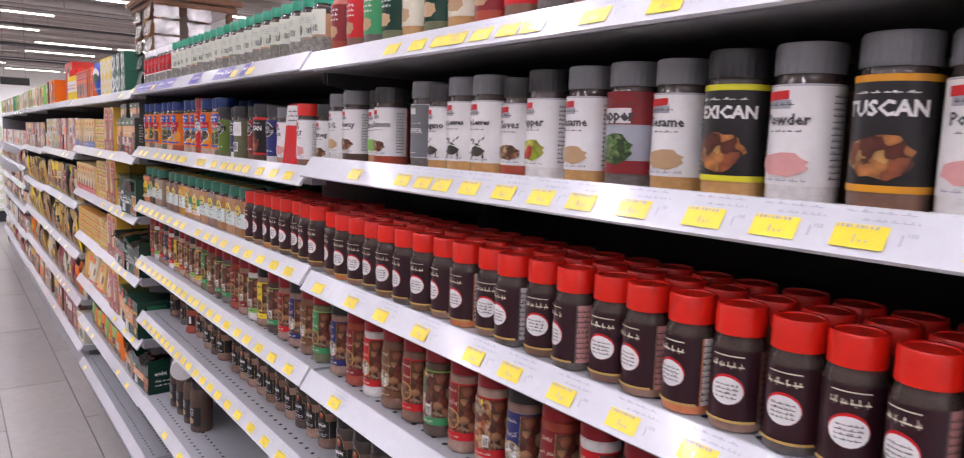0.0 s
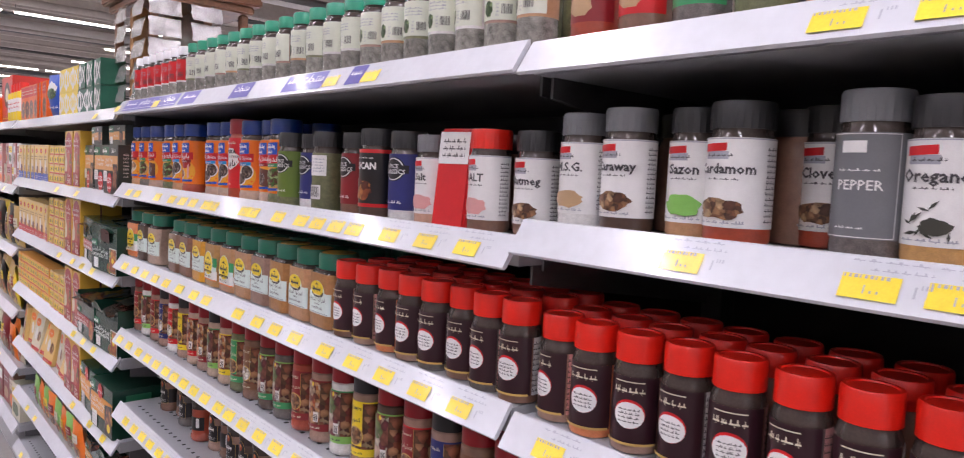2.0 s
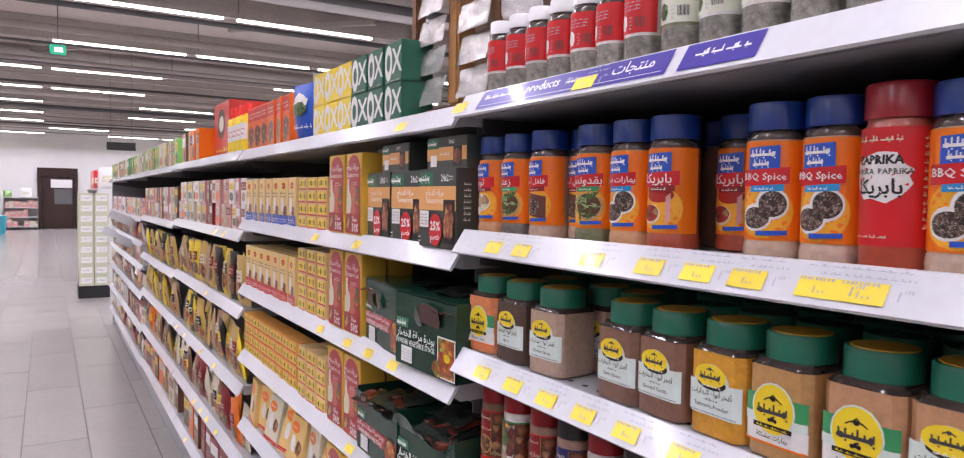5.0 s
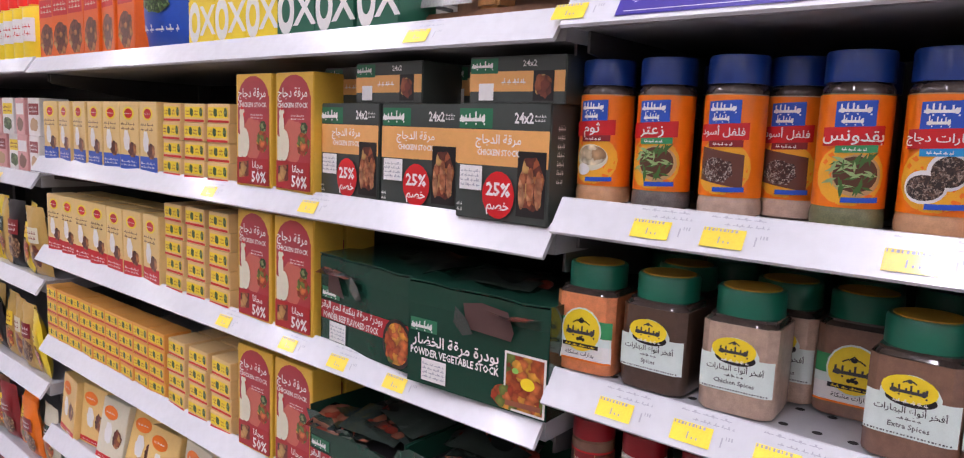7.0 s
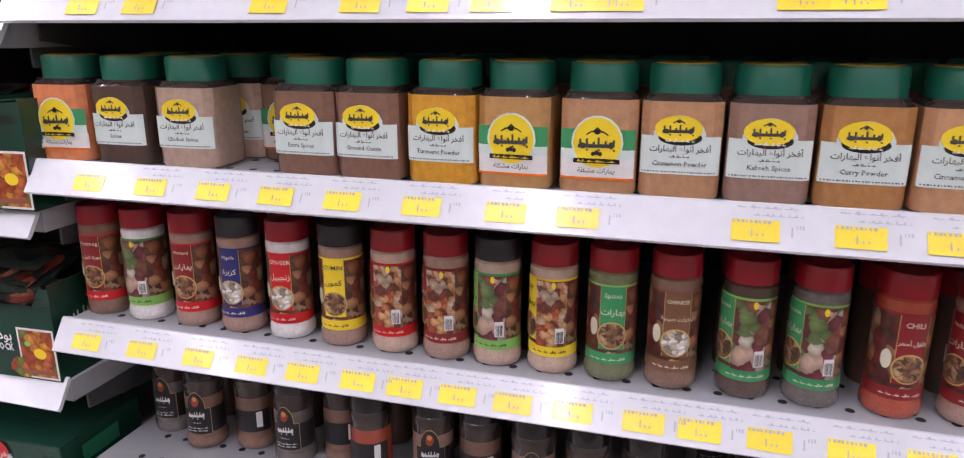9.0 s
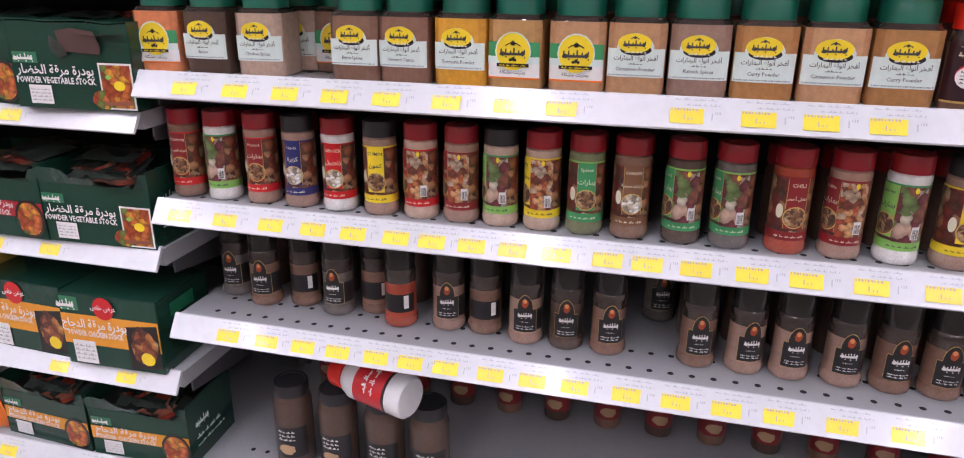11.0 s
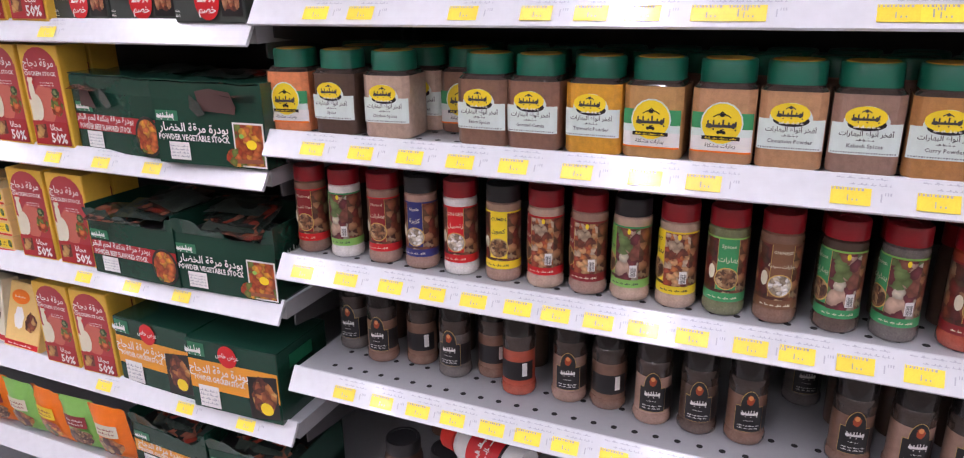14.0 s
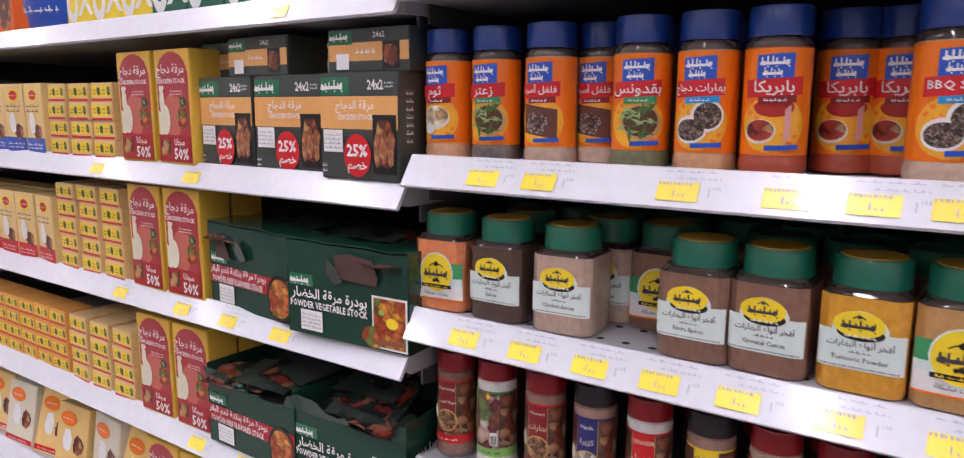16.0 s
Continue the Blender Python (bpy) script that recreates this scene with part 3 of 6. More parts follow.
def white_spice(style):
    """Tall round plastic spice jar with a wrap label, in several prints."""
    word, cap, powd, r, h, base, pic = style

    def build():
        if word == "Spice":
            root = jar("spice_jar", "", "spice jar", r, h, r * 0.97, h * 0.19, CAPBLACK, POW[powd], [("back_label", WHITE, [("rect", -0.016, 0.02, h * 0.44, h * 0.7)]), ("bar_code_plate", WHITE, [("rect", -0.013, 0.012, h * 0.14, h * 0.32)]), ("bar_code", DARK, [("bars", -0.011, 0.01, h * 0.17, h * 0.3, 14)]), ("fine_print", GREYINK, [("lines", -0.013, 0.017, h * 0.48, h * 0.67, 5)])], neck=0.9, fill=0.9, headspace=HEAD, ribs=True)
            return tagged(root, "clear spice jar turned to show its white back label", "", "spice jars with wrap labels")
        capm = {"g": CAPGREY, "k": CAPBLACK, "r": CAPRED}[cap]
        lo, hi = h * 0.12, h * 0.745
        ink = WHITE if base in (BLACK, MAROON, RED, NAVY, OLIVE, CAPGREY) else DARK
        it = [("label", base, [("rect", -r * 2.0, r * 2.0, lo, hi)])]
        if base is WHITE:
            it.append(("logo_block", GREYINK, [("rect", -r * 0.72, r * 0.16, hi - h * 0.15, hi - h * 0.095), ("rect", -r * 2.0, r * 2.0, hi - h * 0.012, hi - h * 0.004)]))
            it.append(("logo", RED, [("slant", -r * 0.78, r * 0.1, hi - h * 0.1, hi - h * 0.045, h * 0.008)]))
            it.append(("lettering", ink, [("text", word, 0, hi - h * 0.22, min(0.0115, r * 3.4 / max(4, len(word))), 0.0003), ("lines", -r * 0.6, r * 0.3, hi - h * 0.14, hi - h * 0.105, 1), ("lines", -r * 0.5, r * 0.5, hi - h * 0.3, hi - h * 0.275, 1), ("lines", r * 1.3, r * 1.75, lo + 0.004, hi - 0.006, 14)]))
            if pic is LEAF:
                it.append(("leaf_picture", paper("dried_leaf", (0.05, 0.05, 0.04)), [("sprig", -r * 0.6, r * 0.5, lo + h * 0.05, lo + h * 0.25, 12, len(word)), ("patch", -r * 0.3, r * 0.6, lo + h * 0.06, lo + h * 0.17, 3)]))
            else:
                it.append(("picture", pic, [("patch", -r * 0.85, r * 0.85, lo + h * 0.04, lo + h * (0.27 if word == "Pepper" else 0.22), len(word))]))
            it.append(("fine_print", GREYINK, [("lines", -r * 0.7, r * 0.7, lo + 0.002, lo + 0.006, 1)]))
        elif base is CAPGREY:
            it.append(("logo", WHITE, [("rect", -r * 0.55, r * 0.15, hi - h * 0.12, hi - h * 0.05)]))
            it.append(("lettering", WHITE, [("text", word, 0, (lo + hi) / 2, 0.0095), ("lines", -r * 0.6, r * 0.6, (lo + hi) / 2 + 0.009, (lo + hi) / 2 + 0.012, 1), ("lines", -r * 0.6, r * 0.2, lo + 0.006, lo + 0.009, 1), ("rect", -r * 1.0, r * 1.0, hi - 0.0014, hi - 0.0008), ("rect", -r * 1.0, r * 1.0, lo + 0.0008, lo + 0.0014), ("rect", r * 0.98, r * 1.0, lo + 0.001, hi - 0.001)]))
        else:
            trim = {"MEXICAN ": RED, "TUSCAN": paper("gold_trim", (0.75, 0.33, 0.02)), "MEXICAN": paper("lemon_trim", (0.72, 0.68, 0.03))}.get(word, MAROON) if base is not RED else BLACK
            if word in ("CLASSICS", "CHILI"):
                it.append(("emblem", BLACK, [("oval", 0, hi - h * 0.17, r * 0.72, h * 0.135)]))
                it.append(("emblem_ring", ink, [("ring", 0, hi - h * 0.17, r * 0.66, h * 0.125)]))
                it.append(("emblem_core", BLACK, [("oval", 0, hi - h * 0.17, r * 0.6, h * 0.113), ("rect", -r * 0.9, r * 0.9, hi - h * 0.215, hi - h * 0.125)]))
                it.append(("lettering", WHITE, [("text", "SPICE", 0, hi - h * 0.14, 0.0072), ("text", "CLASSICS", 0, hi - h * 0.2, 0.0082), ("lines", -r * 0.6, r * 0.6, lo + h * 0.06, lo + h * 0.12, 1)]))
                root = jar("spice_jar", "", "spice jar", r, h, r * 0.97, h * 0.19, capm, POW[powd], it, neck=0.9, fill=0.9, headspace=HEAD, ribs=True)
                return tagged(root, f"spice jar with black cap and {'navy blue' if base is NAVY else 'olive green' if base is OLIVE else 'dark red'} label", "", "spice jars with wrap labels")
            if base is MAROON:
                it.append(("window", GREYINK, [("rect", -r * 2.0, r * 2.0, lo + h * 0.1, hi - h * 0.24)]))
                it.append(("white_plate", WHITE, [("rect", -r * 0.7, r * 0.7, hi - h * 0.23, hi - h * 0.11)]))
                ink = DARK
            it.append(("trim", trim, [("rect", -r * 2.0, r * 2.0, hi - h * 0.02, hi + h * 0.02), ("rect", -r * 2.0, r * 2.0, lo - h * 0.005, lo + h * 0.035)]))
            it.append(("lettering", ink, [("text", word, 0, hi - h * 0.17, min(0.0145, r * 3.7 / max(4, len(word))), 0.0005), ("lines", -r * 0.8, r * 0.8, hi - h * 0.09, hi - h * 0.065, 1)]))
            it.append(("picture", pic, [("patch", -r * 0.95, r * 0.95, lo + h * 0.045, lo + h * 0.34, len(word))]))
        root = jar("spice_jar", "", "spice jar", r, h, r * 0.97, h * 0.19, capm, POW[powd], it, neck=0.9, fill=0.9, headspace=HEAD, ribs=True)
        cw = {"g": "grey", "k": "black", "r": "red"}[cap]
        lw = {WHITE: "white", BLACK: "black", MAROON: "dark red", RED: "red", NAVY: "navy blue", OLIVE: "olive green", CAPGREY: "dark grey"}[base]
        return tagged(root, f"clear plastic spice jar with {cw} cap and {lw} label", "", "spice jars with wrap labels")

    return build


def red_cap(variant):
    def build():
        r, h = 0.0215, 0.104
        powd = ("brown", "rose", "pepper", "salmon")[variant % 4]
        off = (0.0, 0.006, -0.007)[variant % 3]
        lo, hi = h * 0.085, h * 0.655
        it = [("label", paper("aubergine", (0.03, 0.008, 0.013)), [("rect", -0.027 + off, 0.027 + off, lo, hi)]),
              ("back_label", PINK if variant % 3 else WHITE, [("rect", 0.0285 + off, 0.046 + off, lo, hi)]),
              ("red_swash", RED, [("oval", off, lo + 0.027, 0.0138, 0.0128)]),
              ("oval_plate", WHITE, [("oval", off, lo + 0.026, 0.0132, 0.0115)]),
              ("lettering", DARK, [("lines", -0.009 + off, 0.009 + off, lo + 0.019, lo + 0.033, 4), ("lines", 0.028 + off, 0.041 + off, lo + 0.003, hi - 0.003, 10)]),
              ("logo", CREAM, [("lines", -0.0135 + off, 0.0125 + off, hi - 0.0155, hi - 0.007, 1), ("rect", -0.013 + off, 0.012 + off, hi - 0.0045, hi - 0.0036)]),
              ("gold_foot", GOLD, [("rect", -0.024 + off, 0.024 + off, lo, lo + 0.0022)])]
        root = jar("red_capped_jar", "clear spice jar with bright red cap and black label", "spice jar", r, h, 0.0205, 0.024, CAPRED, POW[powd], it, neck=0.9, fill=0.85, headspace=HEAD)
        return tagged(root, group="red capped spice jars")

    return build


def square_jar(powd, round_logo):
    def build():
        r, h = 0.0322, 0.107
        lo = 0.0135
        it = []
        if round_logo:
            it += [("label", WHITE, [("rect", -0.0305, 0.0305, lo, 0.03)]), ("green_band", GREEN, [("rect", -0.0305, 0.0305, 0.038, 0.0545)]), ("pale_band", MINT, [("rect", -0.0305, 0.0305, 0.03, 0.038)]),
                   ("edge_band", ORANGE, [("rect", -0.0305, 0.0305, lo - 0.0006, lo + 0.0012)]), ("white_round", MINT, [("oval", 0, 0.0435, 0.0213, 0.0225)]),
                   ("logo", YELLOW, [("oval", 0, 0.0435, 0.0198, 0.021)]),
                   ("banner", BLACK, [("slant", -0.019, 0.019, 0.0265, 0.0305, 0.0), ("slant", -0.009, -0.004, 0.0495, 0.0508, 0.003), ("slant", -0.004, 0.0, 0.0515, 0.053, 0.0035), ("slant", 0.0, 0.004, 0.055, 0.0565, -0.0035), ("slant", 0.004, 0.009, 0.0525, 0.0538, -0.003), ("oval", 0, 0.0525, 0.0026, 0.002), ("oval", -0.0028, 0.0345, 0.0018, 0.0018), ("oval", 0.0028, 0.0345, 0.0018, 0.0018), ("oval", 0, 0.0355, 0.0018, 0.0022)]),
                   ("banner_print", YELLOW, [("lines", -0.016, 0.016, 0.0268, 0.0302, 1)]),
                   ("lettering", DARK, [("script", -0.0155, 0.0155, 0.037, 0.0485, 3), ("text", arabic("بهارات مشكلة"), 0, 0.0205, 0.0055)])]
        else:
            name = {"dark": "Spices", "fawn": "Chicken Spices", "brown": "Extra Spices", "umber": "Ground Cumin", "turmeric": "Turmeric Powder", "beige": "Cinnamon Powder", "curry": "Curry Powder", "pink": "Fish Spices"}.get(powd, "Kabseh Spices")
            it += [("label", MINT, [("rect", -0.0308, 0.0308, 0.0205, 0.0515), ("arch", -0.021, 0.019, 0.0512, 0.0545, 0.0135)]), ("black_swash", BLACK, [("oval", -0.0005, 0.0503, 0.017, 0.0062)]),
                   ("logo", YELLOW, [("oval", -0.002, 0.0573, 0.0185, 0.0105)]),
                   ("lettering", DARK, [("script", -0.0145, 0.0105, 0.052, 0.061, 3), ("slant", -0.0065, -0.002, 0.0613, 0.0625, 0.0026), ("slant", -0.002, 0.0025, 0.0639, 0.0651, -0.0026), ("oval", -0.002, 0.063, 0.0016, 0.0012),
                                        ("text", arabic("أفخر أنواع البهارات"), 0.0, 0.0412, 0.0066), ("lines", -0.008, 0.008, 0.0335, 0.037, 1), ("text", name, 0, 0.0293, 0.0056), ("bars", -0.029, 0.029, 0.0222, 0.0234, 26)]),
                   ("swash_print", WHITE, [("lines", -0.012, 0.011, 0.046, 0.05, 1)])]
        root = jar("square_spice_jar", "", "spice jar", r, h, 0.0285, 0.0225, CAPGREEN, POW[powd], it, square=7.0, top=GOLDDISC, neck=0.86, fill=0.93, headspace=HEAD)
        word = {"turmeric": "golden", "fawn": "pale", "umber": "brown"}.get(powd, powd)
        return tagged(root, f"square clear jar of {word} spice with green lid", "", "square green-lidded spice jars")

    return build


def clear_foot(root, r, powd):
    """Bulging clear plastic base through which the spice shows; its ribs catch the light."""
    bm = lathe([(r * 0.93, 0.0006), (r * 1.04, 0.003), (r * 1.055, 0.008), (r * 1.035, 0.013), (r * 0.985, 0.0163)], 36)
    for i, v in enumerate(bm.verts):
        if i % 3 == 0 and v.co.z > 0.002:
            v.co.x, v.co.y = v.co.x * 0.972, v.co.y * 0.972
    tone = [c * 0.9 + 0.03 for c in POW[powd].node_tree.nodes["Hue/Saturation/Value"].inputs["Color"].default_value[:3]]
    part("clear_foot", bm, mat("clear_foot_" + powd, tone, 0.09, vary=0.25, scale=70, coat=1.0), root)


def shaker(style):
    """Tall shaker with a printed clear sleeve, its bulging foot showing the spice."""
    base, foot, cap, powd, word, mode = style

    def build():
        r, h = 0.0228, 0.117
        turned = mode == "b"
        o = -0.024 if turned else 0.002
        edge = {LIME: GREEN, GREEN: LIME}.get(foot, foot)
        it = [("sleeve", SPICEMIX, [("rect", -0.045, 0.045, 0.021, 0.087)]), ("edge_line", edge, [("rect", -0.045, 0.045, 0.0855, 0.0875)]),
              ("foot_band", foot, [("rect", -0.045, 0.045, 0.0165, 0.0265)]), ("panel", base, [("rect", -0.0105 + o, 0.0105 + o, 0.03, 0.086)]),
              ("garlic_picture", CREAM, [("oval", -0.0165 + o, 0.049, 0.004, 0.008)]), ("ring", GOLD, [("oval", o, 0.043, 0.0124, 0.0124), ("rect", -0.0108 + o, -0.0103 + o, 0.03, 0.086), ("rect", 0.0103 + o, 0.0108 + o, 0.03, 0.086)]), ("picture", {"a": NUTS, "b": NUTS, "c": photo("ginger", [(0.8, 0.77, 0.7), (0.62, 0.55, 0.42), (0.85, 0.83, 0.8), (0.35, 0.28, 0.2)], 190)}[mode], [("oval", o, 0.043, 0.0112, 0.0112)]),
              ("lettering", DARK if base in (YELLOW, LIME) else CREAM, [("text", word, o, 0.0785, 0.0058 if len(word) < 7 else 0.0046), ("text", arabic({"CUMIN": "كمون", "GINGER": "زنجبيل", "Nutmeg": "جوزة الطيب", "CHINESE": "بهارات صينية", "CHILI": "فلفل أحمر", "Nigella": "كزبرة"}.get(word, "بهارات")), o, 0.064, 0.0074 if word not in ("CHINESE", "CHILI", "Nutmeg") else 0.0048), ("lines", -0.016, 0.014, 0.0195, 0.0235, 1)])]
        if turned:
            warm = photo("grilled", [(0.5, 0.16, 0.05), (0.6, 0.34, 0.16), (0.36, 0.07, 0.03), (0.55, 0.42, 0.3), (0.2, 0.05, 0.03)], 150) if foot not in (LIME, GREEN) else photo("garlic", [(0.55, 0.5, 0.4), (0.16, 0.035, 0.045), (0.58, 0.4, 0.3), (0.16, 0.24, 0.08), (0.25, 0.09, 0.06)], 95)
            it += [("photo", warm, [("rect", -0.0125, 0.0135, 0.0265, 0.0855)]), ("emblem", YELLOW, [("oval", 0.002, 0.0825, 0.0018, 0.0032)]), ("bar_code_plate", WHITE, [("rect", 0.004, 0.0115, 0.03, 0.044)]), ("bar_code", BLACK, [("bars", 0.005, 0.011, 0.031, 0.041, 7)])]
        sh = h - 0.019
        prof = [(r * 0.84, 0), (r * 1.0, 0.002), (r * 1.03, 0.007), (r * 1.0, 0.0135), (r * 0.955, 0.016), (r * 0.955, 0.088), (r * 0.985, 0.091), (r * 0.96, 0.0955), (r * 0.86, 0.0975), (r * 0.86, sh)]
        root = part("spice_shaker", lathe(prof, 24), POW[powd])
        part("lid", lathe([(r * 0.95, sh), (r * 0.95, h - 0.002), (r * 0.9, h), (r * 0.4, h), (r * 0.38, h - 0.001)], 26), cap, root)
        clear_foot(root, r, powd)
        graphics(root, round_face(r * 0.958), it)
        fw = {RED: "red", LIME: "light green", NAVY: "navy", YELLOW: "yellow", MAROON: "dark red", GREEN: "green", BROWN: "brown"}[foot]
        stretch(root, 1.065)
        return tagged(root, f"spice shaker with {'black' if cap is CAPBLACK else 'dark red'} cap and {fw} printed sleeve", "spice jar", "spice shakers with printed sleeves")

    return build


def arch_jar(powd, turned=False):
    def build():
        r, h = 0.0238, 0.118
        o = 0.004
        it = [("gold_line", GOLD, [("rect", -0.0166 + o, 0.0166 + o, 0.0192, 0.054), ("arch", -0.0108 + o, 0.0108 + o, 0.053, 0.059, 0.0165)]),
              ("label", BLACK, [("rect", -0.0161 + o, 0.0161 + o, 0.0197, 0.0535), ("rect", 0.0168 + o, 0.038 + o, 0.0215, 0.0535), ("arch", -0.0103 + o, 0.0103 + o, 0.052, 0.0585, 0.0164)]),
              ("emblem", paper("flame", (0.4, 0.06, 0.015)), [("patch", -0.005 + o, 0.005 + o, 0.056, 0.0705, 3)]), ("emblem_core", paper("ember", (0.75, 0.3, 0.1)), [("oval", o, 0.0665, 0.0026, 0.0032)]),
              ("lettering", WHITE, [("script", -0.0095 + o, 0.0105 + o, 0.0405, 0.052, 7), ("lines", -0.006 + o, 0.006 + o, 0.0345, 0.037, 1), ("lines", -0.012 + o, 0.012 + o, 0.0235, 0.0305, 2)])]
        if turned:
            it = [("label", BLACK, [("rect", -0.022, 0.03, 0.024, 0.052)]), ("bar_code_plate", WHITE, [("rect", 0.013, 0.02, 0.03, 0.05)])]
        prof = [(r * 0.88, 0), (r * 1.0, 0.002), (r * 1.02, 0.007), (r * 1.0, 0.013), (r * 0.955, 0.017), (r * 0.955, 0.074), (r * 0.99, 0.08), (r * 0.97, 0.086), (r * 0.9, 0.0885)]
        root = part("clear_spice_jar", lathe(prof[:5] + [(r * 0.955, 0.068)], 26), POW[powd])
        part("headspace", lathe([(r * 0.954, 0.068)] + prof[5:], 26), HEAD, root)
        part("lid", lathe([(r * 0.93, 0.0885), (r * 0.93, h - 0.002), (r * 0.88, h), (r * 0.5, h), (r * 0.48, h - 0.001)], 26), SMOKE, root)
        clear_foot(root, r, powd)
        graphics(root, round_face(r * 0.957), it)
        return tagged(root, f"clear spice jar with smoky cap and {'turned black' if turned else 'black arched'} label", "spice jar", "clear jars with black arched labels")

    return build


def orange_jar(title, sub, pic, powd):
    """Seasoning jar: title on a red sash, a small coloured sub-sash and a food picture."""
    def build():
        r, h = 0.0258, 0.134
        o = 0.003
        latin = title[0] in "BP"
        word = title if latin else arabic(title)
        pics = {
            "leaf": [("bowl", paper("bowl_rim", (0.6, 0.36, 0.16)), [("oval", o + 0.005, 0.041, 0.0175, 0.016)]), ("bowl", paper("dark_bowl", (0.1, 0.035, 0.018)), [("oval", o + 0.004, 0.042, 0.0155, 0.0135)]), ("leaves", paper("leaf_dark", (0.06, 0.15, 0.035)), [("sprig", -0.013 + o, 0.016 + o, 0.029, 0.055, 22, 3)]), ("leaves", paper("leaf_light", (0.32, 0.46, 0.2)), [("sprig", -0.014 + o, 0.015 + o, 0.03, 0.054, 16, 8)])],
            "pepper": [("scoop", paper("scoop_brown", (0.13, 0.045, 0.03)), [("slant", -0.019 + o, 0.019 + o, 0.03, 0.058, -0.006)]), ("picture", GROUNDPEPPER, [("patch", -0.018 + o, 0.013 + o, 0.027, 0.05, 4)])],
            "spoon": [("bowl", WHITE, [("oval", o - 0.006, 0.036, 0.0145, 0.012), ("oval", o + 0.008, 0.0475, 0.0135, 0.0135)]), ("picture", FLAKES, [("oval", o - 0.006, 0.0355, 0.0125, 0.0092), ("oval", o + 0.0085, 0.0475, 0.0112, 0.011)])],
            "red": [("red_bowl", paper("paprika_red", (0.42, 0.02, 0.015)), [("oval", o + 0.001, 0.0545, 0.0155, 0.0075)]), ("bowl", CREAM, [("oval", o - 0.009, 0.0355, 0.0125, 0.01)]), ("picture", REDPOW, [("oval", o - 0.009, 0.0365, 0.011, 0.0085)]), ("scoop", PINK, [("slant", 0.009 + o, 0.0135 + o, 0.026, 0.053, 0.004)])],
            "garlic": [("bowl", CREAM, [("oval", o - 0.001, 0.043, 0.017, 0.0125)]), ("picture", GARLIC, [("oval", o, 0.045, 0.0145, 0.0095)]), ("cloves", WHITE, [("oval", o - 0.008, 0.0315, 0.0075, 0.0055)])],
        }[pic]
        subink = {"green": GREEN, "red": MAROON, "blue": paper("sky_blue", (0.02, 0.3, 0.65))}[sub]
        size = 0.0125 if len(title) < 8 else 0.0085
        it = [("label", ORANGE, [("rect", -0.046, 0.046, 0.0165, 0.101)]), ("glow", paper("amber", (0.88, 0.42, 0.03)), [("oval", o, 0.041, 0.0255, 0.023)])] + pics + [
              ("sub_sash", subink, [("slant", -0.011 + o, 0.017 + o, 0.0575, 0.0632, 0.0012)]),
              ("red_sash", RED, [("slant", -0.021 + o, 0.021 + o, 0.0622, 0.0762, 0.0025)]), ("logo", BLUE, [("slant", -0.0125 + o, 0.0135 + o, 0.0765, 0.0955, 0.0015)]),
              ("blue_foot", BLUE, [("slant", -0.004 + o, 0.02 + o, 0.0205, 0.0245, 0.001)]),
              ("lettering", WHITE, [("script", -0.0105 + o, 0.0105 + o, 0.086, 0.0945, 5), ("script", -0.008 + o, 0.006 + o, 0.0782, 0.086, 2), ("text", word, o, 0.0705, size), ("lines", -0.006 + o, 0.01 + o, 0.0585, 0.0628, 1)])]
        prof = [(r * 0.9, 0), (r * 1.03, 0.002), (r * 1.05, 0.008), (r * 1.03, 0.0125), (r * 0.99, 0.016), (r * 0.99, 0.102), (r * 1.0, 0.105), (r * 0.9, 0.109), (r * 0.86, 0.1105)]
        root = part("seasoning_jar", lathe(prof[:6], 26), POW[powd])
        part("headspace", lathe(prof[5:], 26), HEAD, root)
        cm = lathe([(r * 0.97, 0.1105), (r * 0.97, h - 0.0025), (r * 0.92, h), (r * 0.7, h), (r * 0.68, h - 0.0012)], 56)
        for i, v in enumerate(cm.verts):
            if i % 2 and abs(math.hypot(v.co.x, v.co.y) - r * 0.97) < 1e-5:
                v.co.x, v.co.y = v.co.x * 0.968, v.co.y * 0.968
        part("lid", cm, CAPBLUE, root)
        graphics(root, round_face(r), it)
        return tagged(root, "clear seasoning jar with dark blue cap and orange label", "spice jar", "orange-labelled seasoning jars")

    return build


def paprika_jar():
    r, h = 0.0262, 0.138
    it = [("label", RED, [("rect", -0.05, 0.05, 0.018, 0.105)]), ("oval_plate", WHITE, [("patch", -0.027, 0.027, 0.047, 0.091, 6)]),
          ("lettering", BLACK, [("text", "PAPRIKA", 0, 0.081, 0.0088, 0.0004), ("text", "PAPRIKA", 0.012, 0.0725, 0.006), ("text", "PAPRIKA", -0.014, 0.0725, 0.006), ("text", arabic("بابريكا"), 0, 0.061, 0.015, 0.0003)]), ("side_print", CREAM, [("lines", 0.03, 0.045, 0.03, 0.1, 12), ("lines", -0.018, 0.016, 0.093, 0.1, 1), ("lines", -0.019, 0.008, 0.023, 0.027, 1)])]
    root = jar("paprika_jar", "red-labelled paprika jar with dark red cap", "spice jar", r, h, r * 0.96, 0.026, CAPWINE, POW["red"], it, neck=0.88)
    return root


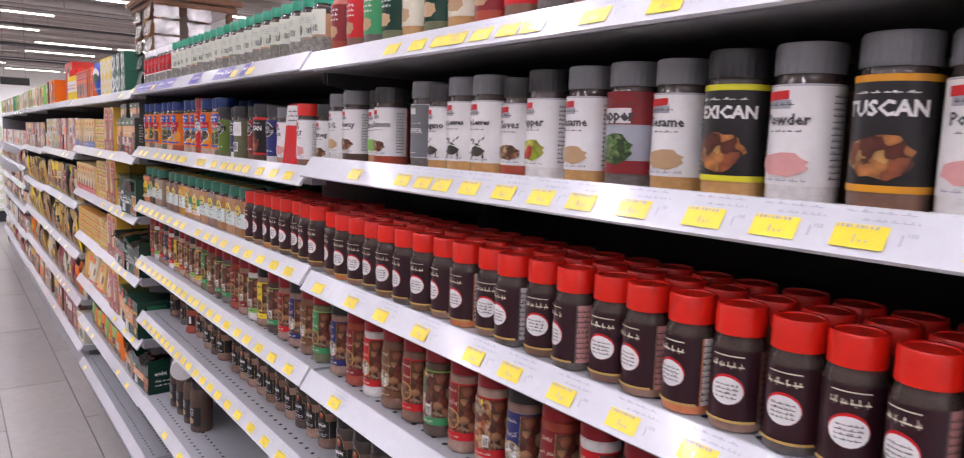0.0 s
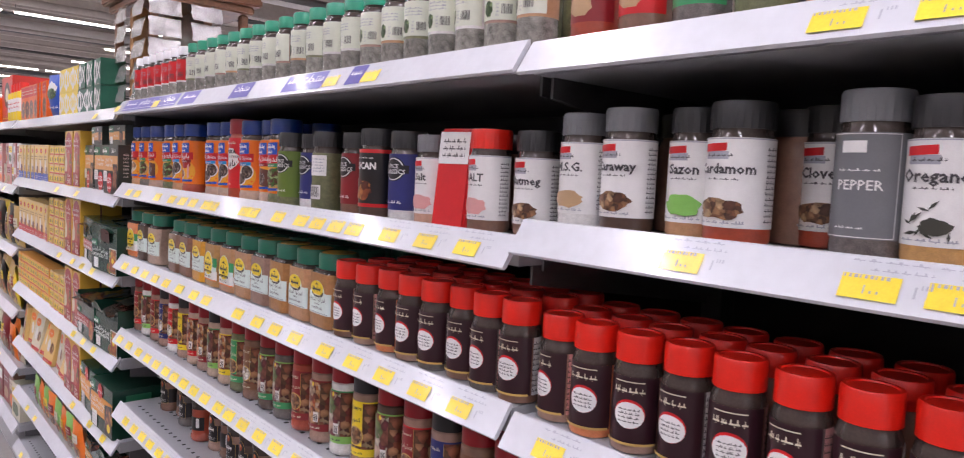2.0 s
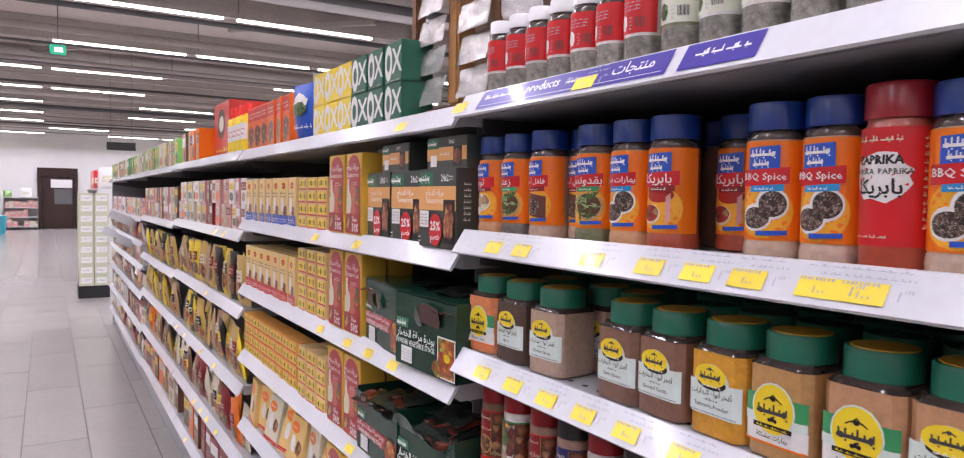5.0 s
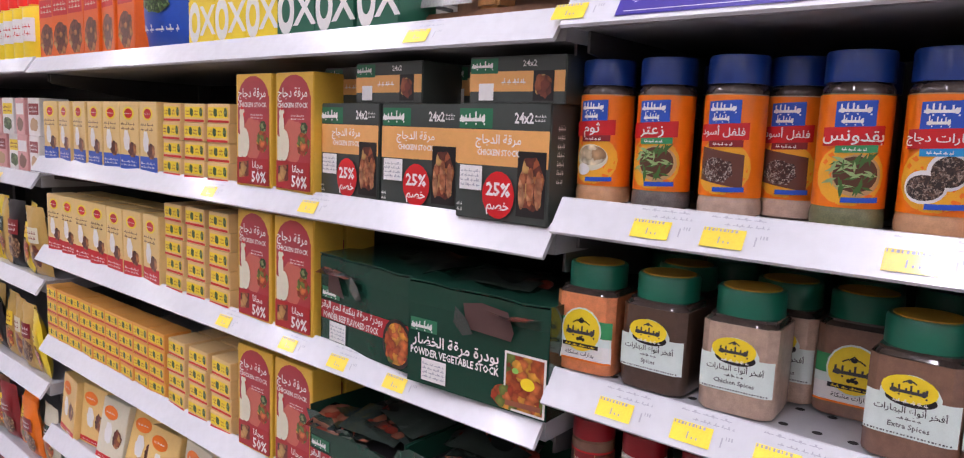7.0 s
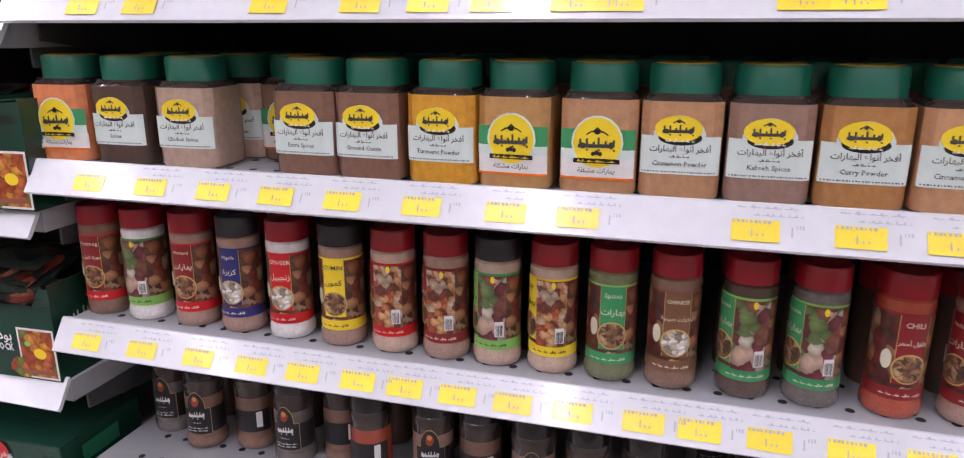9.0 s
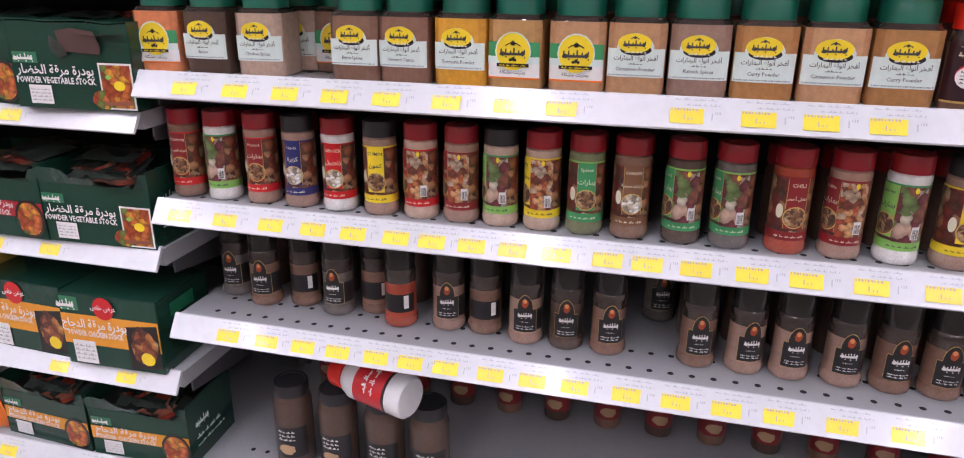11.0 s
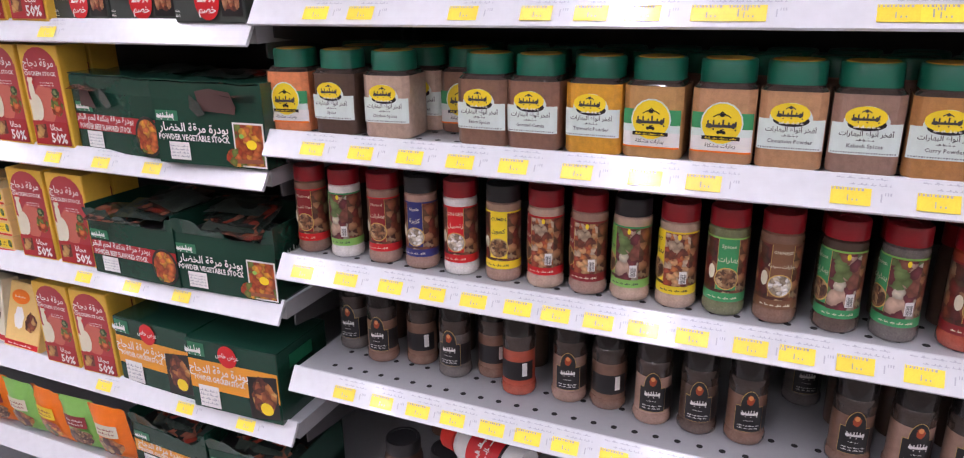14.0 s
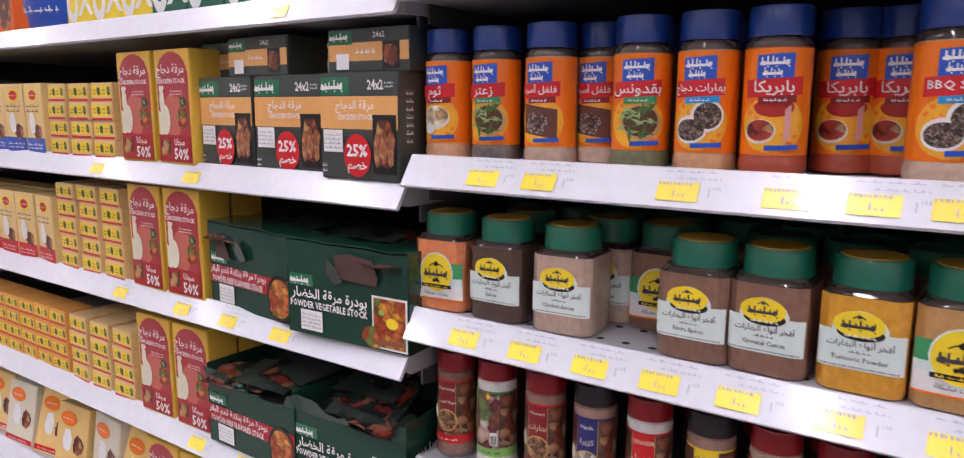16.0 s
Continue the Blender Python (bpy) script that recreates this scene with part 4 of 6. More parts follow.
def herb_jar(cap, base, powd):
    def build():
        r, h = 0.0215, 0.102
        it = [("label", base, [("rect", -0.03, 0.03, 0.034, 0.075)]), ("leaf_picture", LEAF if base is not RED else WHITE, [("patch", -0.016, -0.003, 0.036, 0.055, 4)]), ("fine_print", GREYINK, [("lines", -0.012, 0.012, 0.057, 0.068, 3), ("lines", 0.0, 0.004, 0.037, 0.052, 4)]),
              ("bar_code", DARK, [("bars", 0.006, 0.017, 0.04, 0.05, 9)])]
        root = jar("herb_jar", "", "herb jar", r, h, r * 0.86, 0.017, cap, POW[powd], it, neck=0.8, fill=0.8, headspace=HEAD)
        part("glass_foot", lathe([(r * 1.003, 0.003), (r * 1.012, 0.006), (r * 1.012, 0.027), (r * 1.0, 0.031)], 24), mat("glass_with_herbs", (0.24, 0.23, 0.2), 0.1, vary=0.75, scale=120, coat=1.0, rnd=0.2), root)
        cw = "white" if cap is CAPWHITE else "green"
        return tagged(root, f"small glass herb jar with {cw} cap and {'red' if base is RED else 'cream'} label", "", "herb jars on the top shelf")

    return build


def small_dark_jar(base, cap, powd, r=0.0235, h=0.105):
    def build():
        it = [("label", base, [("rect", -0.035, 0.035, 0.02, 0.076)]), ("picture", TAN, [("patch", -0.016, 0.016, 0.024, 0.045, 4)]), ("lettering", WHITE, [("lines", -0.014, 0.014, 0.05, 0.072, 3)])]
        root = jar("spice_bottle", "", "spice jar", r, h, r * 0.9, 0.02, cap, POW[powd], it, neck=0.85)
        return tagged(root, "spice bottle with coloured printed label on the top shelf", "", "spice bottles on the top shelf")

    return build


def carton(name, label, category, d, w, h, side, items, bevel=0.0012, group="", sides=()):
    """A printed box with its front to -x; origin at the middle of the base's front edge."""
    root = part(name, boxes([(0, d, -w / 2, w / 2, 0, h)], bevel), side)
    tagged(root, label, category, group)
    graphics(root, flat_face(0), items)
    for nm, m, sh in sides:
        bm = bmesh.new()
        for q in sh:
            add_shape(bm, side_face(w / 2), 0.0004, *q)
        part(nm, bm, m, root)
    return root


def stock_carton():
    w, h = 0.086, 0.157
    return carton("stock_carton", "tall red and yellow chicken stock carton", "food box", 0.05, w, h, paper("carton_ochre", (0.74, 0.46, 0.06)), [
        ("red_panel", paper("stock_red", (0.42, 0.045, 0.055)), [("rect", -w / 2 + 0.005, w / 2 - 0.005, 0.004, h - 0.03), ("oval", 0, h - 0.034, 0.037, 0.031)]),
        ("haze", paper("stock_pale", (0.55, 0.14, 0.1)), [("patch", -0.037, 0.03, 0.036, 0.1, 7)]),
        ("dish_picture", STEW, [("patch", 0.006, 0.038, 0.048, 0.082, 3)]),
        ("leaves", LEAF, [("patch", 0.014, 0.034, 0.077, 0.093, 5)]),
        ("hen", CREAM, [("oval", -0.021, 0.062, 0.0125, 0.021), ("oval", -0.0265, 0.087, 0.006, 0.018), ("oval", -0.026, 0.104, 0.0062, 0.006), ("slant", -0.036, -0.026, 0.042, 0.075, -0.006)]),
        ("comb", RED, [("oval", -0.0255, 0.1105, 0.004, 0.0028), ("oval", -0.0205, 0.1005, 0.002, 0.0034)]),
        ("packet_panel", paper("stock_deep", (0.4, 0.02, 0.025)), [("rect", -w / 2 + 0.005, w / 2 - 0.005, 0.004, 0.041)]),
        ("packet_picture", ROAST, [("slant", -0.033, -0.009, 0.012, 0.034, 0.003)]),
        ("lettering", WHITE, [("text", arabic("مرقة دجاج"), 0, h - 0.027, 0.0165), ("text", "CHICKEN STOCK", 0, h - 0.043, 0.0088, 0.0002), ("lines", -0.004, 0.026, 0.095, 0.103, 2), ("text", "50%", 0.016, 0.0145, 0.021, 0.0006), ("text", arabic("مجانا"), 0.013, 0.0315, 0.013, 0.0002)])], group="chicken stock cartons")


def promo_carton():
    w, h = 0.118, 0.118
    return carton("stock_cube_carton", "dark green stock carton with orange panel and red 25% disc", "food box", 0.075, w, h, paper("carton_slate", (0.05, 0.062, 0.055)), [
        ("orange_panel", paper("pale_orange", (0.78, 0.4, 0.13)), [("rect", -w / 2 + 0.001, w / 2 - 0.001, 0.056, 0.092)]),
        ("logo", paper("logo_green", (0.02, 0.17, 0.08)), [("rect", -w / 2 + 0.003, -0.012, 0.093, 0.113)]),
        ("tray", BLACK, [("rect", 0.022, 0.056, 0.008, 0.072)]),
        ("chicken_picture", ROAST, [("patch", 0.021, 0.057, 0.01, 0.068, 5)]), *[("drumstick", photo("roast_skin", [(0.5, 0.2, 0.1), (0.42, 0.14, 0.06), (0.58, 0.28, 0.14)], 120), [("oval", u, v, 0.0045, 0.019)]) for u, v in ((0.0285, 0.034), (0.0385, 0.038), (0.0485, 0.035))],
        ("plate", WHITE, [("rect", -0.052, -0.022, 0.03, 0.055)]),
        ("red_disc", RED, [("oval", 0.0, 0.027, 0.0205, 0.024)]),
        ("lettering", WHITE, [("text", "25%", 0, 0.032, 0.0185, 0.0006), ("text", arabic("خصم"), 0, 0.0165, 0.014, 0.0003), ("script", -0.054, -0.018, 0.0965, 0.1105, 4), ("text", "24x2", 0.029, 0.1035, 0.0145, 0.0004, 0.8), ("lines", 0.042, 0.055, 0.1, 0.108, 2), ("text", arabic("مرقة الدجاج"), -0.002, 0.082, 0.0125), ("text", "CHICKEN STOCK", -0.002, 0.069, 0.0085, 0.0002, 0.8), ("lines", -0.054, -0.046, 0.006, 0.018, 2)]),
        ("fine_print", GREYINK, [("lines", -0.05, -0.024, 0.033, 0.052, 4)])],
        sides=[("side_print", WHITE, [("lines", 0.012, 0.024, 0.04, 0.1, 7)])], group="stock cartons with 25% discs")


def flat_carton():
    w, h = 0.118, 0.047
    return carton("flat_stock_carton", "flat grey-green stock carton with orange stripe lying on other cartons", "food box", 0.075, w, h, paper("carton_slate", (0.05, 0.062, 0.055)), [
        ("orange_panel", paper("pale_orange", (0.78, 0.4, 0.13)), [("rect", -w / 2 + 0.001, w / 2 - 0.001, 0.012, 0.032)]), ("logo", paper("logo_green", (0.02, 0.17, 0.08)), [("rect", -w / 2 + 0.002, -0.022, 0.03, 0.045)]), ("tray", BLACK, [("rect", 0.022, 0.046, 0.003, 0.032)]), ("chicken_picture", ROAST, [("patch", 0.023, 0.045, 0.004, 0.031, 2)]),
        ("plate", WHITE, [("rect", -0.045, -0.026, 0.003, 0.02)]), ("lettering", WHITE, [("script", -0.055, -0.026, 0.0335, 0.043, 4), ("lines", -0.016, 0.014, 0.018, 0.026, 1), ("text", "24x2", 0.018, 0.039, 0.0085)])], group="flat stock cartons")


def open_tray(kind, lidded=False):
    """Dark green shelf carton with a torn-open top and sachets inside."""
    def build():
        w, h, d = 0.185, 0.115, 0.13
        root = part("stock_display_box", boxes([(0, d, -w / 2, w / 2, 0, 0.0015)]), DGREEN)
        part("front_panel", boxes([(0, 0.0015, -w / 2, w / 2, 0.0015, h * 0.78)]), DGREEN, root)
        part("side_panel", boxes([(0, d, -w / 2, -w / 2 + 0.0015, 0.0015, h)]), DGREEN, root)
        part("side_panel", boxes([(0, d, w / 2 - 0.0015, w / 2, 0.0015, h)]), DGREEN, root)
        part("back_panel", boxes([(d - 0.0015, d, -w / 2 + 0.0015, w / 2 - 0.0015, 0.0015, h)]), DGREEN, root)
        bm = bmesh.new()
        n = 18
        rr = random.Random(len(kind))
        base = [bm.verts.new((0.0008, -w / 2 + w * i / n, h * 0.775)) for i in range(n + 1)]
        torn = []
        for i in range(n + 1):
            f = i / n
            up = 0.022 if f > 0.72 or f < 0.1 else 0.012 if f > 0.45 else 0.004
            torn.append(bm.verts.new((0.0008 - rr.uniform(0, 0.008), -w / 2 + w * f, h * 0.775 + up + rr.uniform(-0.003, 0.003))))
        for i in range(n):
            bm.faces.new((base[i], base[i + 1], torn[i + 1], torn[i]))
        if lidded:
            bm.free()
            bm = boxes([(0.0, 0.0015, -w / 2, w / 2, h * 0.781, h - 0.002), (-0.001, d, -w / 2, w / 2, h, h + 0.0015)])
            bmesh.ops.subdivide_edges(bm, edges=bm.edges[:], cuts=5, use_grid_fill=True)
            for v in bm.verts:
                v.co.z += 0.005 * noise.noise(v.co * 30) * (v.co.z > h * 0.9)
                v.co.x += 0.004 * noise.noise(v.co * 24) * (v.co.z > h * 0.8)
            part("lid_flap", bm, DGREEN, root)
            bm = bmesh.new()
            hole = [(0.006, 0.077), (-0.05, 0.074), (-0.053, 0.083), (-0.045, 0.103), (-0.012, 0.107), (0.012, 0.103)] if kind == "veg" else [(0.07, 0.07), (0.035, 0.066), (0.05, 0.095), (0.068, 0.102)]
            bm.faces.new([bm.verts.new((-0.0045, y, z)) for y, z in hole])
            part("torn_flap", bm, paper("card_inside", (0.075, 0.035, 0.03), rough=0.7), root, "dull maroon inner face of the torn card")
            bm = bmesh.new()
            bm.faces.new([bm.verts.new(q) for q in ((-0.004, 0.012, 0.068), (-0.0065, -0.003, 0.073), (-0.008, 0.004, 0.088), (-0.005, 0.022, 0.098), (-0.004, 0.025, 0.08))])
            part("curled_film", bm, mat("sachet_dark_gloss", (0.03, 0.042, 0.034), 0.2, vary=0.3, scale=60, coat=0.6, bump=0.3), root)
        else:
            part("torn_flap", bm, DGREEN, root)
        # black block under the sachets; its colour stands in for the shaded inside
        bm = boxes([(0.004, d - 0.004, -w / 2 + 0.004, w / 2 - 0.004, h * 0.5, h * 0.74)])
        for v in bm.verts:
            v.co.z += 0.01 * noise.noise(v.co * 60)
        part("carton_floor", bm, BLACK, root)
        for i in range(7):
            bm = bmesh.new()
            bmesh.ops.create_grid(bm, x_segments=6, y_segments=8, size=0.5, matrix=Matrix.Translation((0.022 + 0.014 * i, rr.uniform(-0.05, 0.05), h * 0.88 + 0.006 * (i % 4))) @ Matrix.Rotation(radians(rr.uniform(-20, 20)), 4, "Z") @ Matrix.Rotation(radians(rr.uniform(-22, -4)), 4, "Y") @ Matrix.Diagonal((0.06, 0.1, 1, 1)))
            for v in bm.verts:
                v.co.z += 0.004 * noise.noise(v.co * 38 + Vector((i, 0, 0)))
            part("sachet", bm, mat("sachet_dark_gloss", (0.03, 0.042, 0.034), 0.2, vary=0.3, scale=60, coat=0.6, bump=0.3) if i % 2 else FOIL if i == 4 else photo("sachet_print", [(0.2, 0.03, 0.02), (0.02, 0.03, 0.025), (0.22, 0.08, 0.05), (0.015, 0.02, 0.018)], 60, 0.18), root)
        band = {"veg": DGREEN, "beef": paper("beef_red", (0.42, 0.012, 0.02)), "hen": paper("hen_orange", (0.78, 0.33, 0.03))}[kind]
        word = {"veg": "POWDER VEGETABLE STOCK", "beef": "POWDER BEEF FLAVORED STOCK", "hen": "POWDER CHICKEN STOCK"}[kind]
        it = [("band", band, [("rect", -w / 2 + 0.001, w / 2 - 0.001, 0.032, 0.056)]), ("logo", paper("logo_green", (0.02, 0.17, 0.08)), [("rect", -w / 2 + 0.004, -0.05, 0.06, 0.0745)]),
              ("pan", BLACK if kind != "veg" else WHITE, [("oval", 0.066, 0.031, 0.027, 0.03)] if kind != "veg" else [("rect", 0.041, 0.091, 0.002, 0.063)]),
              ("food_picture", STEW, [("oval", 0.066, 0.031, 0.0225, 0.0255)] if kind != "veg" else [("rect", 0.0435, 0.0885, 0.0045, 0.0605)]), ("food_overlap", STEW, [("patch", 0.025, 0.06, 0.0, 0.028, 4)] if kind == "veg" else [("patch", 0.045, 0.07, 0.004, 0.03, 6)]), 
              ("plate", WHITE, [("rect", -0.07, -0.035, 0.006, 0.031)]),
              ("lettering", WHITE, [("text", word, -0.026, 0.0375, 0.0115, 0.0003, 0.66 if kind == "beef" else 0.8), ("text", arabic({"veg": "بودرة مرقة الخضار", "beef": "بودرة مرقة بنكهة لحم البقر", "hen": "بودرة مرقة الدجاج"}[kind]), -0.024, 0.0515, 0.0125 if kind == "beef" else 0.0165, 0.0003), ("script", -0.086, -0.054, 0.0615, 0.0735, 4)]), ("fine_print", GREYINK, [("lines", -0.068, -0.037, 0.009, 0.028, 4)])]
        if kind == "veg":
            it += [("picture_tray", paper("tray_rim", (0.3, 0.1, 0.06)), [("slant", 0.0445, 0.0875, 0.007, 0.0125, 0.002)]), ("spoonful", YELLOW, [("oval", 0.071, 0.034, 0.0085, 0.0065)]), ("greens", LIME, [("oval", 0.056, 0.045, 0.004, 0.003)])]
        graphics(root, flat_face(0), it)
        graphics(root, side_face(w / 2), [("side_mark", WHITE, [("script", 0.02, 0.06, 0.06, 0.078, 4), ("lines", 0.02, 0.09, 0.038, 0.05, 1), ("lines", 0.02, 0.1, 0.025, 0.034, 1)])])
        return tagged(root, f"dark green {'vegetable' if kind == 'veg' else 'beef' if kind == 'beef' else 'chicken'} stock display box, torn open with sachets inside", "food box", "torn-open stock display boxes")

    return build


def closed_tray():
    w, h = 0.172, 0.1
    box = carton("stock_box", "dark green stock box with orange band and red disc", "food box", 0.13, w, h, DGREEN, [
        ("band", paper("hen_orange", (0.78, 0.33, 0.03)), [("rect", -w / 2 + 0.001, w / 2 - 0.001, 0.03, 0.072)]), ("logo", paper("logo_green", (0.02, 0.17, 0.08)), [("rect", -w / 2 + 0.004, -0.05, 0.077, 0.096)]),
        ("tray", BLACK, [("slant", 0.028, 0.083, 0.002, 0.062, 0.006)]), ("food_picture", ROAST, [("patch", 0.03, 0.083, 0.008, 0.066, 3)]), ("lemon", YELLOW, [("oval", 0.06, 0.02, 0.012, 0.009)]),
        ("plate", WHITE, [("rect", -0.07, -0.03, 0.004, 0.036)]), ("red_disc", RED, [("oval", -0.005, 0.084, 0.018, 0.0155)]),
        ("lettering", WHITE, [("text", arabic("بودرة مرقة الدجاج"), -0.026, 0.06, 0.0165, 0.0003), ("text", "POWDER CHICKEN STOCK", -0.026, 0.0465, 0.0105, 0.0003, 0.75), ("text", arabic("عرض خاص"), -0.005, 0.085, 0.0095, 0.0002), ("script", -0.087, -0.054, 0.0785, 0.094, 4)]), ("fine_print", GREYINK, [("lines", -0.068, -0.033, 0.008, 0.032, 4)])],
        sides=[("side_logo", paper("logo_green", (0.02, 0.17, 0.08)), [("rect", 0.03, 0.09, 0.07, 0.088)])], group="stock boxes")
    return stretch(box, 1.22)


def cube_block(tone=None):
    """Small yellow stock-cube packet, stacked in fours."""
    w, h = 0.058, 0.0285
    return carton("stock_cube_packet", "small orange packet of stock cubes in a stack" if tone else "small yellow packet of stock cubes in a stack", "food box", 0.05, w, h, tone or paper("packet_yellow", (0.8, 0.56, 0.26)), [
        ("red_stripe", RED, [("rect", -w / 2 + 0.001, w / 2 - 0.001, 0.001, 0.0045)]), ("badge", YELLOW, [("rect", -0.026, 0.026, 0.0075, 0.0235)]), ("picture", LEAF, [("patch", -0.012, -0.001, 0.008, 0.023, 2), ("patch", 0.015, 0.026, 0.008, 0.023, 5)]), ("lettering", MAROON, [("lines", -0.023, -0.013, 0.01, 0.02, 2), ("lines", 0.003, 0.013, 0.01, 0.02, 2)])], 0.0008, "stacked stock-cube packets")


def yellow_carton(foot):
    def build():
        w, h = 0.066, 0.118
        return carton("bouillon_carton", "yellow bouillon carton with red badge and blue foot" if foot is BLUE else "yellow bouillon carton with red badge", "food box", 0.05, w, h, paper("carton_yellow", (0.8, 0.58, 0.24)), [
            ("foot_band", foot, [("rect", -w / 2 + 0.0005, w / 2 - 0.0005, 0.001, 0.026)]), ("badge", RED, [("oval", 0, 0.098, 0.016, 0.0085)]), ("badge_rim", YELLOW, [("ring", 0, 0.098, 0.019, 0.0115)]), ("dish", ROAST, [("patch", -0.004, 0.028, 0.02, 0.05, 4)]), ("hen", WHITE, [("patch", -0.02, 0.006, 0.03, 0.07, 5)]), ("lettering", WHITE, [("lines", -0.012, 0.012, 0.096, 0.1, 1), ("lines", -0.026, 0.026, 0.006, 0.018, 2)]), ("fine_print", BROWN, [("lines", -0.024, 0.024, 0.068, 0.084, 2)])], group="yellow bouillon cartons")

    return build


def pouch(name, label, category, w, h, d, material, items, seed, group=""):
    """A filled bag standing up, crimped at top and bottom."""
    bm = bmesh.new()
    nu, nv = 9, 11
    grid = {}
    for side in (-1, 1):
        for i in range(nu + 1):
            for j in range(nv + 1):
                u, v = i / nu, j / nv
                b = (math.sin(math.pi * u) ** 0.55) * (math.sin(math.pi * min(1, v * 1.02 + 0.04)) ** 0.5 if 0 < v < 1 else 0)
                x = side * d / 2 * b + 0.003 * noise.noise(Vector((u * 5, v * 7, seed + side)))
                if (i in (0, nu) or j in (0, nv)) and side == 1:
                    grid[(1, i, j)] = grid[(-1, i, j)]
                else:
                    grid[(side, i, j)] = bm.verts.new((x, (0.5 - u) * w * (1 - 0.04 * b), v * h))
        for i in range(nu):
            for j in range(nv):
                q = [grid[(side, i, j)], grid[(side, i + 1, j)], grid[(side, i + 1, j + 1)], grid[(side, i, j + 1)]]
                bm.faces.new(q)
    root = part(name, bm, material, None, "", 60)
    tagged(root, label, category, group)

    def face(u, v, o):
        b = (math.sin(math.pi * min(0.97, max(0.03, u / w + 0.5))) ** 0.55) * math.sin(math.pi * min(0.96, max(0.04, v / h * 1.02 + 0.04))) ** 0.5
        return (-d / 2 * b - 0.0028 - o, -u * (1 - 0.04 * b), v)

    graphics(root, face, items)
    return root

# ---------------------------------------------------------------- goods on the spice bays
turn = random.Random(11)


def stand(key, build, x, y, z, twist=6.0):
    return place(key, build, pose(x, y, z, 0, 0, turn.uniform(-twist, twist)))


STYLES = {
    "msg": ("M.S.G.", "g", "white", 0.0225, 0.106, WHITE, TAN), "caraway": ("Caraway", "g", "dark", 0.024, 0.109, WHITE, NUTS),
    "sazon": ("Sazon", "k", "beige", 0.0225, 0.108, WHITE, LIME), "cinnamon": ("Cardamom", "k", "red", 0.0255, 0.11, WHITE, NUTS),
    "pepper": ("PEPPER", "g", "pepper", 0.024, 0.114, CAPGREY, BLACK), "oregano": ("Oregano", "k", "tan", 0.0235, 0.108, WHITE, LEAF),
    "bay": ("Bay Leaves", "g", "tan", 0.0255, 0.115, WHITE, LEAF), "plain": ("Cloves", "k", "red", 0.0235, 0.11, WHITE, NUTS),
    "sesame": ("Sesame", "g", "tan", 0.025, 0.115, WHITE, TAN), "lime": ("Pepper", "k", "white", 0.0245, 0.115, WHITE, photo("limes", [(0.4, 0.5, 0.04), (0.62, 0.6, 0.12), (0.55, 0.03, 0.02), (0.2, 0.3, 0.03)], 75)),
    "garnet": ("Pepper", "g", "pepper", 0.025, 0.116, MAROON, LEAF), "mexican": ("MEXICAN", "k", "tan", 0.026, 0.118, BLACK, ROAST),
    "powder": ("Powder", "g", "white", 0.026, 0.118, WHITE, PINK), "tuscan": ("TUSCAN", "g", "brown", 0.0265, 0.12, BLACK, ROAST),
    "nutmeg": ("Nutmeg", "k", "brown", 0.0235, 0.108, WHITE, NUTS), "salt": ("SALT", "r", "brown", 0.0235, 0.11, WHITE, PINK),
    "pinkish": ("Salt", "g", "pink", 0.022, 0.105, WHITE, PINK), "classic_blue": ("CLASSICS", "k", "white", 0.024, 0.11, NAVY, WHITE),
    "mexican_red": ("MEXICAN ", "k", "dark", 0.0255, 0.114, BLACK, ROAST), "chili": ("CHILI", "k", "brown", 0.0235, 0.11, MAROON, PINK),
    "classic_green": ("CLASSICS", "k", "green", 0.024, 0.112, OLIVE, LIME), "back_label": ("Spice", "k", "green", 0.024, 0.112, WHITE, BLACK),
}


def spice_row(rows, z, x=0.513):
    for style, y, dx in rows:
        stand(("w", style), white_spice(STYLES[style]), x + dx, y, z)


zA, zB = top_of(1, 1), top_of(2, 1)
spice_row([("msg", 1.113, 0), ("caraway", 1.06, 0), ("sazon", 1.0, 0.012), ("cinnamon", 0.953, 0), ("plain", 0.905, 0.055), ("pepper", 0.856, 0.002), ("oregano", 0.81, 0),
           ("bay", 0.763, 0), ("bay", 0.712, 0), ("plain", 0.664, 0.006), ("lime", 0.611, 0), ("sesame", 0.549, 0), ("garnet", 0.496, 0.004), ("sesame", 0.44, 0.004), ("mexican", 0.381, 0), ("powder", 0.321, 0),
           ("tuscan", 0.257, 0), ("powder", 0.2, 0), ("sesame", 0.145, 0), ("bay", 0.09, 0), ("plain", 0.035, 0), ("garnet", -0.02, 0), ("oregano", -0.075, 0), ("pepper", -0.13, 0)], zA)
for i in range(22):
    stand("rear_w", rear("spice_jar", "clear spice jar with black cap in the rear row", 0.0235, 0.108, CAPBLACK, "brown"), 0.569 + 0.004 * (i % 3), 1.1 - 0.056 * i, zA)
spice_row([("nutmeg", 1.183, 0.01), ("salt", 1.245, 0), ("pinkish", 1.345, 0), ("classic_blue", 1.4, 0.002), ("mexican_red", 1.463, 0), ("chili", 1.526, 0.008), ("back_label", 1.594, 0), ("classic_blue", 1.652, 0.012), ("classic_green", 1.702, 0)], zB)
for i in range(9):
    stand("rear_w", None, 0.573, 1.2 + 0.058 * i, zB)
